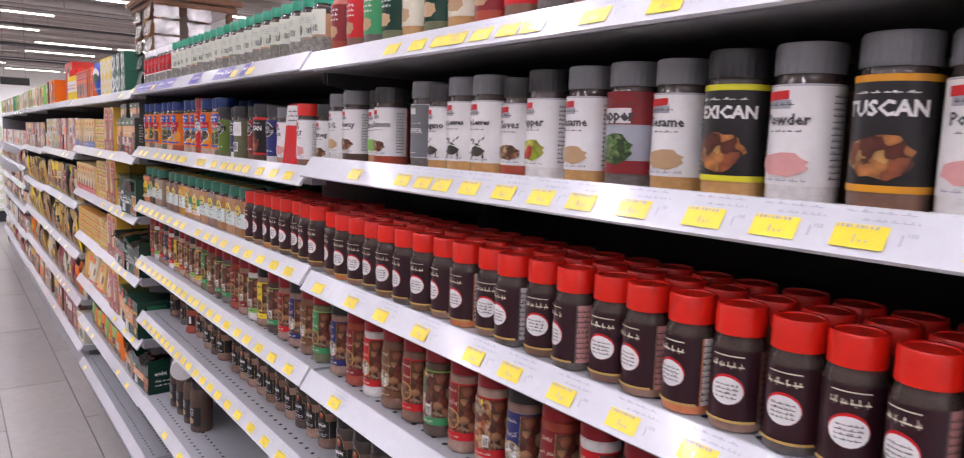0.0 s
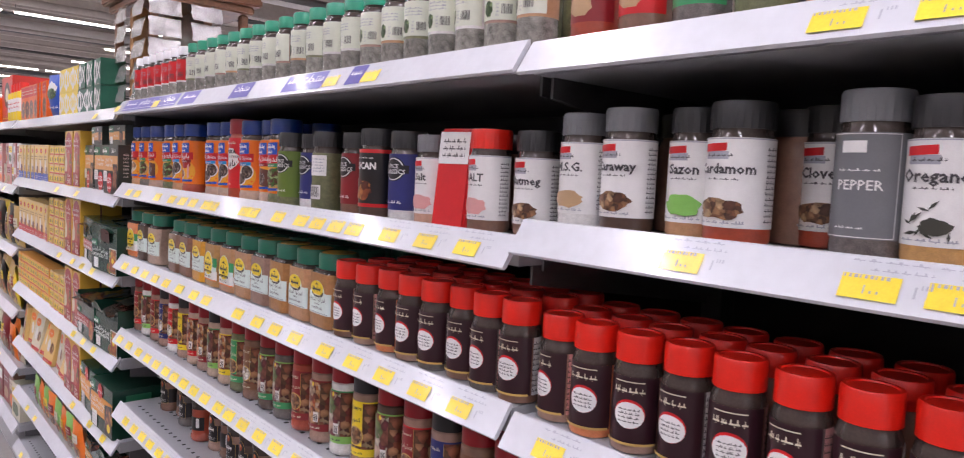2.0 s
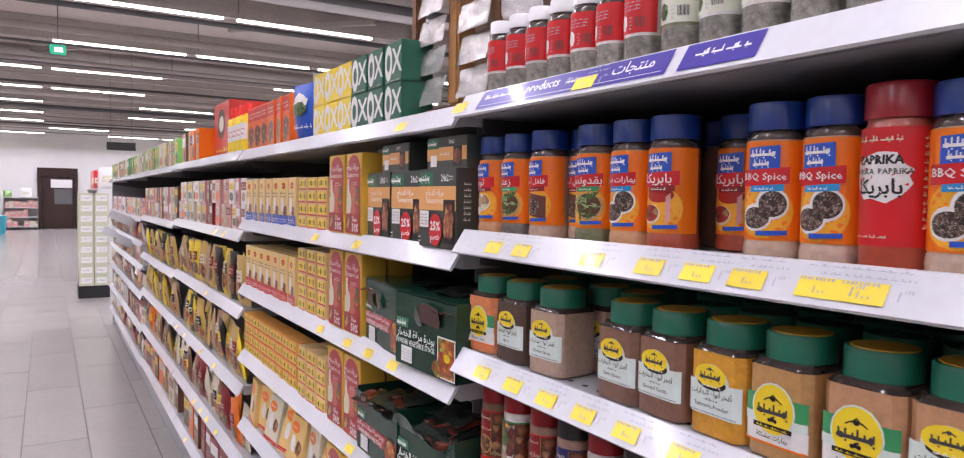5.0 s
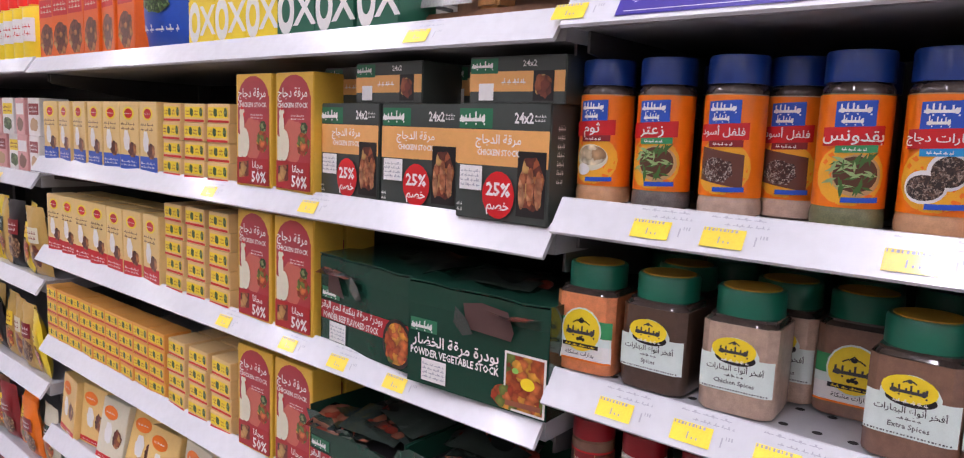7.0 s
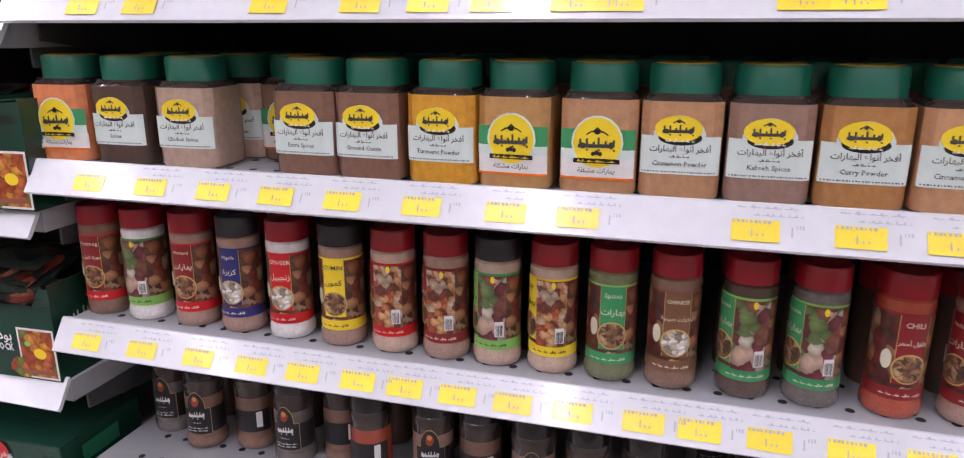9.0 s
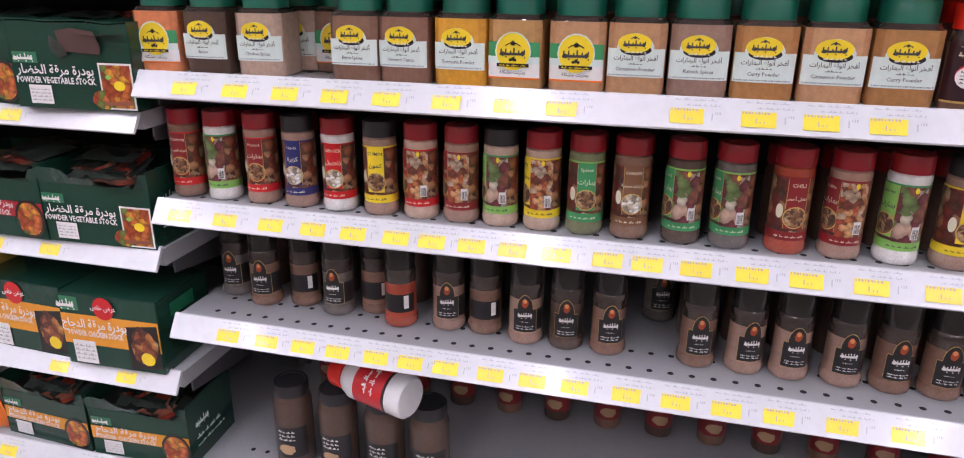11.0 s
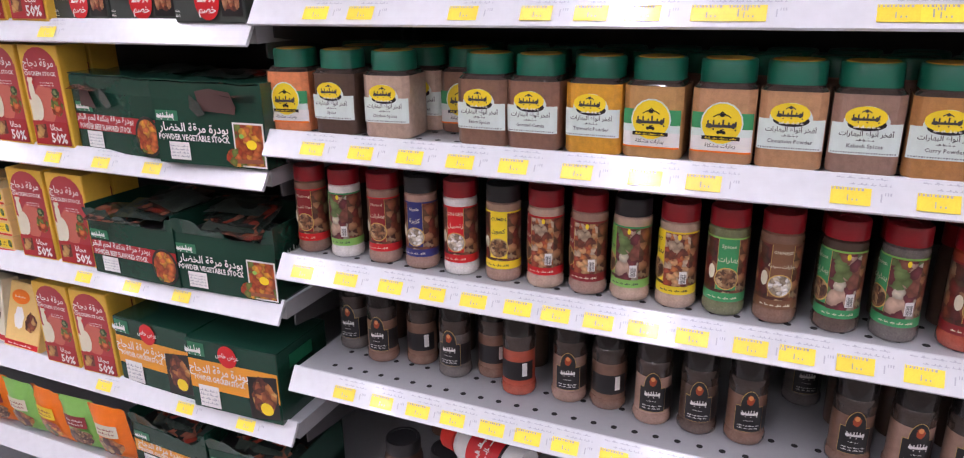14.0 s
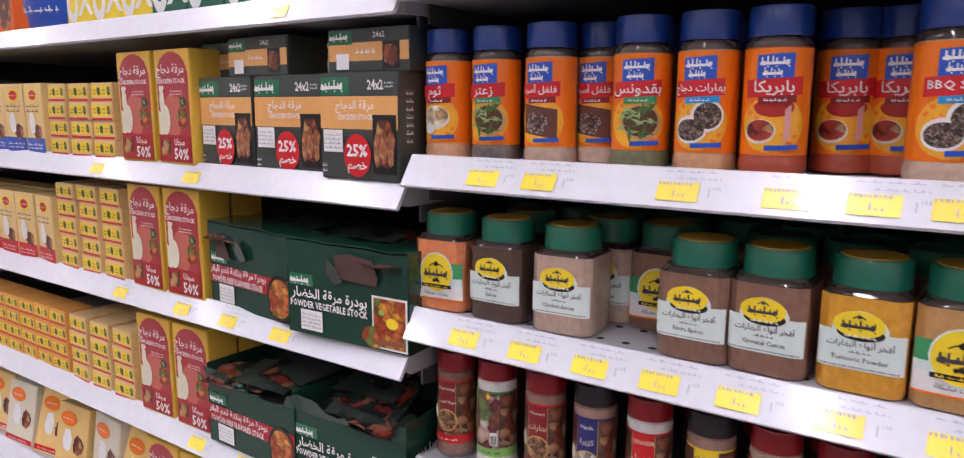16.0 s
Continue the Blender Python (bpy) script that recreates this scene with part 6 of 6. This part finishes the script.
def fill_shelf(k, n, kind, pal, w, h, y0=None, y1=None, rows=1, layers=1):
    y = (y0 or SEAM[k] + 0.03) + w / 2
    z = top_of(k, n)
    top = y1 or SEAM[k + 1] - 0.02
    while y + w / 2 < top:
        base = fill.choice(PAL[pal])
        seed = fill.randrange(4)
        for lay in range(layers):
            for row in range(rows):
                x = xF + 0.012 + 0.066 * row + fill.uniform(0, 0.012)
                if kind == "pouch":
                    place(("p", base.name, seed, w, h), soup_pouch(base, seed, w, h), pose(x + 0.015, y, z, 0, fill.uniform(-10, 6), fill.uniform(-12, 12)))
                else:
                    place(("b", base.name, seed, w, h), small_box(base, seed, w, h), pose(x, y, z + lay * (h + 0.0006), 0, 0, fill.uniform(-4, 4)))
        y += w * (1.06 if kind == "box" else 0.86) + fill.uniform(0, 0.01)


for k in (4, 5):
    fill_shelf(k, 0, "box", "green" if k == 5 else "warm", 0.05, 0.13, y0=None if k == 5 else 4.62)
    fill_shelf(k, 1, "box", "mix", 0.062, 0.082, layers=2)
    fill_shelf(k, 2, "pouch", "gold", 0.078, 0.16, rows=1)
    fill_shelf(k, 3, "pouch", "gold", 0.078, 0.16, rows=1)
    fill_shelf(k, 4, "pouch", "warm", 0.085, 0.15)
    fill_shelf(k, 5, "box", "warm", 0.12, 0.14)
for k in (6, 7):
    fill_shelf(k, 0, "box", "green", 0.085, 0.13)
    for n in range(1, 7):
        fill_shelf(k, n, "box" if n % 2 else "pouch", "mix", 0.125, 0.12)
fill_shelf(0, 1, "box", "mix", 0.2, 0.12)
# yellow bottles and the big red carton over the pouches
for i in range(4):
    put(("yb", 0), lambda: tagged(jar("yellow_bottle", "", "bottle", 0.027, 0.15, 0.016, 0.03, CAPRED, YELLOW, [("label", WHITE, [("rect", -0.03, 0.03, 0.04, 0.09)]), ("print", RED, [("lines", -0.02, 0.02, 0.05, 0.08, 2)])], neck=0.5), "yellow squeeze bottle with red cap", "", "yellow bottles"), 3.9 + 0.06 * i, top_of(4, 0), 0.51)
big = carton("display_carton", "large red display carton with dark picture", "food box", 0.18, 0.26, 0.21, paper("carton_red", (0.6, 0.03, 0.02)), [("picture", BLACK, [("oval", 0, 0.13, 0.07, 0.055)]), ("picture_core", CREAM, [("oval", 0, 0.13, 0.04, 0.03)]), ("lettering", YELLOW, [("lines", -0.1, 0.1, 0.02, 0.05, 1)])])
big.matrix_basis = pose(0.53, 4.42, top_of(4, 0))
# white flag holders that stick out of the far bays
for i, (y, z) in enumerate([(6.9, 0.99), (7.0, 0.84), (7.6, 0.99), (8.3, 0.84)]):
    fl = part("shelf_flag", boxes([(-0.12, 0.0, -0.002, 0.002, 0.0, 0.06)], 0.001), RAIL)
    tagged(fl, "white plastic shelf flag sticking out into the aisle", "shelf label", "shelf flags")
    fl.matrix_basis = pose(0.452, y, z, 0, 25, 20)

# ---------------------------------------------------------------- the hall beyond
for i, (x, y, w, d) in enumerate([(-2.06, 13.4, 1.0, 0.9), (4.4, 13.4, 1.0, 0.9)]):
    structure("column", boxes([(x - w / 2, x + w / 2, y - d / 2, y + d / 2, 0, CEIL)], 0.01), WALLM)
structure("round_column", lathe([(0.4, 0), (0.4, CEIL)], 40, off=(-1.97, 20.5, 0)), WALLM, 40)
rt = random.Random(2)
for y in LAMP_ROWS:
    lamp = tagged(new("tube_light"), "long white tube light row hung under the ceiling", "ceiling light", "tube light rows")
    lamp.matrix_basis = pose(0, y, 3.03)
    part("trunking", boxes([(-6.6, 6.6, -0.035, 0.035, 0.03, 0.075)]), BEAMM, lamp)
    for i in range(8):
        x = -6.6 + 1.65 * i
        if rt.random() < 0.3:
            continue
        part("tube", boxes([(x + 0.04, x + 1.55, -0.028, 0.028, 0.006, 0.029)], 0.004), TUBE, lamp)
    for x in (-5.0, -1.6, 1.7, 5.0):
        part("hanger", boxes([(x, x + 0.008, -0.004, 0.004, 0.075, CEIL - 3.03)]), STEEL, lamp)
for i, y in enumerate([8.3 + 2.35 * k for k in range(-6, 9)]):
    structure("beam", boxes([(X0, X1, y - 0.09, y + 0.09, 3.3, CEIL - 0.002)]), BEAMM)
for i in range(22):  # pipes and trays that run across the hall
    y = 6.4 + 1.02 * i
    structure("pipe", lathe([(0.018 + 0.014 * (i % 3), 0), (0.018 + 0.014 * (i % 3), 16.4)], 10), BEAMM if i % 2 else STEEL, 40).matrix_basis = pose(X0 + 0.05, y + 0.17 * (i % 2), 3.2 - 0.035 * (i % 4), 0, 90)
structure("duct", lathe([(0.13, 0), (0.13, 16.4)], 18), FARWHITE, 40).matrix_basis = pose(X0 + 0.05, 9.05, 3.3, 0, 90)
structure("duct", lathe([(0.13, 0), (0.13, 16.4)], 18), FARWHITE, 40).matrix_basis = pose(X0 + 0.05, 14.9, 3.3, 0, 90)
for i in range(9):  # slanted braces between the beams
    structure("brace", boxes([(-0.03, 0.03, -1.3, 1.3, -0.03, 0.03)]), BEAMM).matrix_basis = pose(-4.5 + 1.45 * i, 9.0 + 1.9 * (i % 4), 3.4, 4, 0, 28)
# back door with dark frame
door = tagged(new("door_1"), "dark brown double door with a lit pane, in a dark frame", "door", kind="structure")
door.matrix_basis = pose(0.27, YF - 0.06, 0)
part("frame", boxes([(-0.58, -0.48, -0.04, 0.05, 0, 2.0), (0.48, 0.58, -0.04, 0.05, 0, 2.0), (-0.48, 0.48, -0.04, 0.05, 1.72, 2.0)], 0.004), mat("dark_door_wood", (0.035, 0.014, 0.012), 0.4, vary=0.2, scale=8), door)
part("leaf", boxes([(-0.475, 0.475, 0.0, 0.045, 0.0, 1.715)], 0.003), mat("dark_door_wood", (0.035, 0.014, 0.012)), door)
# the pane's light is only its white colour
part("pane", boxes([(-0.2, 0.42, -0.012, -0.003, 1.35, 1.62)]), WHITE, door)
part("pane", boxes([(-0.1, 0.42, -0.012, -0.003, 0.8, 1.3)]), mat("grey_pane", (0.12, 0.12, 0.12), 0.2), door)


def shelf_unit(name, label, w, d, h, levels, cols, seed, cell=0.16):
    """A free-standing unit with boards and goods, open to -y."""
    root = tagged(new(name), label, "shelving")
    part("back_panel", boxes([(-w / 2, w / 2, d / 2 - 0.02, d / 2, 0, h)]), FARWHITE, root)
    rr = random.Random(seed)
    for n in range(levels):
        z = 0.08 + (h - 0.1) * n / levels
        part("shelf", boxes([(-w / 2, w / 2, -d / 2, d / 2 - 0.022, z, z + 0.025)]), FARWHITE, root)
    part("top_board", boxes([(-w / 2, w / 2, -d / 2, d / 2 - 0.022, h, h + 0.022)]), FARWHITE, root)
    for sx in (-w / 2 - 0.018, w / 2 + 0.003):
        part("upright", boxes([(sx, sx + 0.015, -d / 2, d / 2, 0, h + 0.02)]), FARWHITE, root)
    return root


def stock_unit(m, w, d, h, levels, cols, seed, label, hue):
    root = shelf_unit("shelf_unit", label, w, d, h, levels, cols, seed)
    root.matrix_basis = m
    rr = random.Random(seed)
    for n in range(levels):
        z = 0.08 + (h - 0.1) * n / levels + 0.0255
        gap = (h - 0.1) / levels - 0.06
        x = -w / 2 + 0.04
        while x < w / 2 - 0.08:
            bw = rr.choice((0.1, 0.14, 0.18))
            bh = gap * rr.choice((0.7, 0.85, 1.0))
            base = rr.choice(hue)
            if rr.random() < 0.86:
                key = ("far", base.name, round(bw, 2), round(bh, 2))
                place(key, lambda: carton("goods_box", "packed goods on a shelf unit", "food box", 0.12, round(bw, 2), round(bh, 2), base, [("panel", CREAM, [("rect", -bw * 0.35, bw * 0.35, bh * 0.5, bh * 0.8)])], group="goods on far shelves"), m @ pose(x + bw / 2, -d / 2 + 0.02, z, 0, 0, 90))
            x += bw + 0.012
    return root


# plain unseen rest of the shelf row across the aisle; blocks low light
structure("shelf_row_opposite", boxes([(-1.52, -1.10, -6.0, 5.3, 0, 1.3)]), mat("mixed_goods_dark", (0.27, 0.23, 0.2), 0.5, vary=0.5, scale=9))
# shelf row on the other side of the aisle: its face looks to +x
GREYG = [GREYINK, GREYINK, BLACK, BROWN, MAROON, TAN, NAVY]
for i in range(3):
    stock_unit(pose(-1.30, 7.95 - 1.02 * i, 0, 0, 0, 90), 1.0, 0.42, 1.30, 6, 8, 40 + i, "grey shelf unit with jars and boxes across the aisle", GREYG)
endup = tagged(part("perforated_upright", boxes([(-1.10, -1.05, 8.49, 8.53, 0.0, 1.34)]), STEEL), "grey perforated steel upright at the shelf end", "shelving")
bm = bmesh.new()
for i in range(43):
    bmesh.ops.create_circle(bm, cap_ends=True, segments=6, radius=0.009, matrix=Matrix.Translation((-1.075, 8.489, 0.04 + 0.03 * i)) @ Matrix.Rotation(radians(90), 4, "X"))
part("perforation", bm, HOLE, endup)
topb = part("stacked_box", boxes([(-1.42, -1.12, 7.9, 8.4, 1.325, 1.385)], 0.004), YELLOW)
tagged(topb, "yellow flat box lying on top of the shelf unit", "box")
stock_unit(pose(-1.33, 8.74, 0, 0, 0, 180), 0.42, 0.42, 1.30, 6, 8, 60, "end shelf unit with snack packs", [ORANGE, YELLOW, TAN, RED])


def carton_stack():
    pal = tagged(new("pallet"), "black plastic pallet under brown cartons", "pallet")
    blackp = mat("black_pallet", (0.015, 0.015, 0.016), 0.5)
    for i in range(5):
        part("deck_board", boxes([(-0.3 + 0.125 * i, -0.2 + 0.125 * i, -0.3, 0.3, 0.1, 0.12)], 0.003), blackp, pal)
    for x in (-0.28, -0.03, 0.22):
        for y in (-0.3, -0.05, 0.2):
            part("block", boxes([(x, x + 0.1, y, y + 0.1, 0.0, 0.0995)], 0.003), blackp, pal)
    pal.matrix_basis = pose(-1.0, 10.85, 0, 0, 0, 8)


carton_stack()
for n, (x, y, z, w, d, h, a) in enumerate([(-1.0, 10.85, 0.121, 0.5, 0.42, 0.27, 8), (-0.92, 10.84, 0.392, 0.4, 0.42, 0.25, 6), (-1.23, 10.88, 0.392, 0.2, 0.4, 0.25, 10), (-1.02, 10.84, 0.643, 0.52, 0.42, 0.29, 7)]):
    cb = part("brown_carton", boxes([(-w / 2, w / 2, -d / 2, d / 2, 0, h)], 0.006), CARD)
    tagged(cb, "brown cardboard carton with red print, stacked on a pallet", "carton", "stacked brown cartons")
    bm = bmesh.new()
    for sh in [("lines", -w * 0.28, w * 0.28, h * 0.5, h * 0.75, 2), ("oval", 0, h * 0.28, w * 0.14, h * 0.12)]:
        add_shape(bm, lambda u, v, o: (u, -d / 2 - o, v), 0.0012, *sh)
    part("red_print", bm, paper("carton_print", (0.5, 0.07, 0.03)), cb)
    part("tape", boxes([(-0.025, 0.025, -d / 2 + 0.01, d / 2 - 0.01, h, h + 0.0006)]), TAN, cb)
    cb.matrix_basis = pose(x, y, z, 0, 0, a)
bm = boxes([(-0.25, 0.25, -0.2, 0.2, 0, 0.045)], 0.012)
bmesh.ops.subdivide_edges(bm, edges=bm.edges[:], cuts=4, use_grid_fill=True)
for v in bm.verts:
    v.co.z += 0.012 * noise.noise(v.co * 14) if v.co.z > 0.02 else 0
redbags = tagged(part("red_bag", bm, paper("bag_red", (0.6, 0.04, 0.05), rough=0.25)), "red and white plastic bags lying on cartons", "bag")
redbags.matrix_basis = pose(-1.02, 10.84, 0.934, 0, 0, 7)

# pale packs stacked on a black pallet at the row's far end
bs = tagged(new("pallet"), "low black pallet under a tall stack of pale packs", "pallet")
part("deck", boxes([(-0.16, 0.16, -0.25, 0.25, 0.0, 0.14)], 0.004), mat("black_pallet", (0.015, 0.015, 0.016)), bs)
bs.matrix_basis = pose(0.43, 11.25, 0)
pale = paper("pale_green_pack", (0.6, 0.62, 0.45))
for n in range(9):
    for sx in (-0.078, 0.078):
        pk = place("palepack", lambda: carton("tissue_pack", "pale green pack in a tall stack", "carton", 0.15, 0.48, 0.118, pale, [("print", LIME, [("lines", -0.2, 0.2, 0.02, 0.03, 1)])], 0.004, "stacked pale packs", [("side_panel", WHITE, [("rect", 0.02, 0.13, 0.03, 0.095)]), ("side_print", LEAF, [("lines", 0.03, 0.12, 0.05, 0.08, 2)])]), pose(0.43 + sx - 0.075, 11.25, 0.141 + 0.1186 * n))

SOFT = [PINK, WHITE, CREAM, GREYINK, LIME]
stock_unit(pose(0.75, 14.2, 0, 0, 0, -90), 3.0, 0.4, 1.25, 5, 8, 71, "white shelf unit with pink packs", [PINK, WHITE, PINK, CREAM])
stock_unit(pose(-1.75, 16.6, 0, 0, 0, 90), 3.0, 0.5, 1.3, 5, 8, 72, "white shelf unit with grey packs", SOFT)
stock_unit(pose(-1.55, 22.8, 0, 0, 0, 90), 3.0, 0.5, 1.2, 5, 8, 73, "white shelf unit with pale packs", [WHITE, CREAM, GREYINK])
stock_unit(pose(-0.75, 28.7, 0), 0.9, 0.45, 1.0, 3, 8, 74, "low shelf with pink bags by the back wall", [PINK, PINK, CREAM])
stock_unit(pose(-1.9, 28.6, 0), 1.1, 0.45, 1.5, 4, 8, 75, "tall shelf with toys and bags by the back wall", SOFT)
# loose bags and packs standing on top of the far shelf units
clutter = random.Random(8)
BAGS = {"pink": PINK, "white": WHITE, "green": LIME, "grey": GREYINK, "cream": CREAM, "red": RED}
for x, y, z, run, along in ((0.72, 12.9, 1.2725, 2.6, True), (-1.78, 15.4, 1.3225, 2.5, True), (-1.58, 21.5, 1.2225, 2.6, True), (-2.3, 28.6, 1.5225, 0.9, False), (-1.1, 28.7, 1.0225, 0.7, False)):
    d = 0.0
    while d < run:
        hue = clutter.choice(list(BAGS))
        wide, tall = clutter.choice(((0.22, 0.2), (0.3, 0.3), (0.18, 0.26)))
        place(("topbag", hue, wide), lambda: pouch("goods_bag", f"{hue} filled bag standing on top of a shelf unit", "bag", wide, tall, 0.12, BAGS[hue], [("panel", CREAM if hue != "cream" else PINK, [("rect", -wide * 0.3, wide * 0.3, tall * 0.3, tall * 0.6)])], 5, "bags on the far shelves"),
              pose(x + (0 if along else d), y + (d if along else 0), z, 0, 0, clutter.uniform(20, 70) if along else 90 + clutter.uniform(-20, 20)))
        d += wide + clutter.uniform(0.02, 0.3)
teal = tagged(part("teal_bin", lathe([(0.16, 0), (0.2, 0.5), (0.21, 0.52), (0.19, 0.52)], 20, off=(-1.2, 25.9, 0)), plastic("teal", (0.05, 0.4, 0.5))), "teal plastic bin on the floor", "bin")
sign = tagged(new("exit_sign"), "green exit sign hung from the ceiling", "sign")
part("panel", boxes([(-0.075, 0.075, -0.012, 0.012, 0.02, 0.12)], 0.004), paper("exit_green", (0.01, 0.3, 0.16)), sign)
part("pictogram", boxes([(-0.03, 0.045, -0.0135, -0.0125, 0.045, 0.095)]), WHITE, sign)
part("hanger", boxes([(-0.004, 0.004, -0.004, 0.004, 0.121, 0.98)]), STEEL, sign)
sign.matrix_basis = pose(0.07, 10.0, 2.56)
cambox = tagged(part("dome_camera", lathe([(0.02, -0.06), (0.06, -0.04), (0.07, 0.0), (0.07, 0.03), (0.01, 0.05), (0.01, 0.88)], 18), CAPWHITE), "white dome camera on a ceiling rod", "camera")
cambox.matrix_basis = pose(-0.82, 12.5, 2.66)
board = tagged(part("hanging_sign", boxes([(-0.2, 0.2, -0.015, 0.015, 0.0, 0.12), (-0.15, -0.146, -0.002, 0.002, 0.12, 1.75), (0.146, 0.15, -0.002, 0.002, 0.12, 1.75)]), BLACK), "small black sign hung over the aisle on rods", "sign")
board.matrix_basis = pose(0.95, 14.0, 1.87)

# ---------------------------------------------------------------- floor tiles, long planks laid along the aisle
TW, TL = 0.28, 1.12
tile_me = finish(boxes([(0.0026, TW - 0.0026, 0.0026, TL - 0.0026, -0.0039, 0.0)]), "tile", TILEM)
near, rest = 0, bmesh.new()
cells = []
for i in range(-27, 33):
    x = -0.142 + TW * i
    off = 0.0 if i % 2 == 0 else 0.56
    for j in range(-8, 27):
        y = 5.63 + off + TL * (j - 5)
        if X0 < x and x + TW < X1 and YB < y and y + TL < YF:
            cells.append((x, y))
cells.sort(key=lambda c: abs(c[0] + 0.4) * 2.2 + abs(c[1] - 5.5))
for n, (x, y) in enumerate(cells):
    if n < 290:
        t = part("tile", tile_me, None, floor)
        t.matrix_basis = pose(x, y, 0)
    else:
        v = [rest.verts.new(p) for p in ((x + 0.0018, y + 0.0018, 0), (x + TW - 0.0018, y + 0.0018, 0), (x + TW - 0.0018, y + TL - 0.0018, 0), (x + 0.0018, y + TL - 0.0018, 0))]
        rest.faces.new(v)
tagged(part("tiling", rest, TILEM, floor, "", None), kind="stuff")
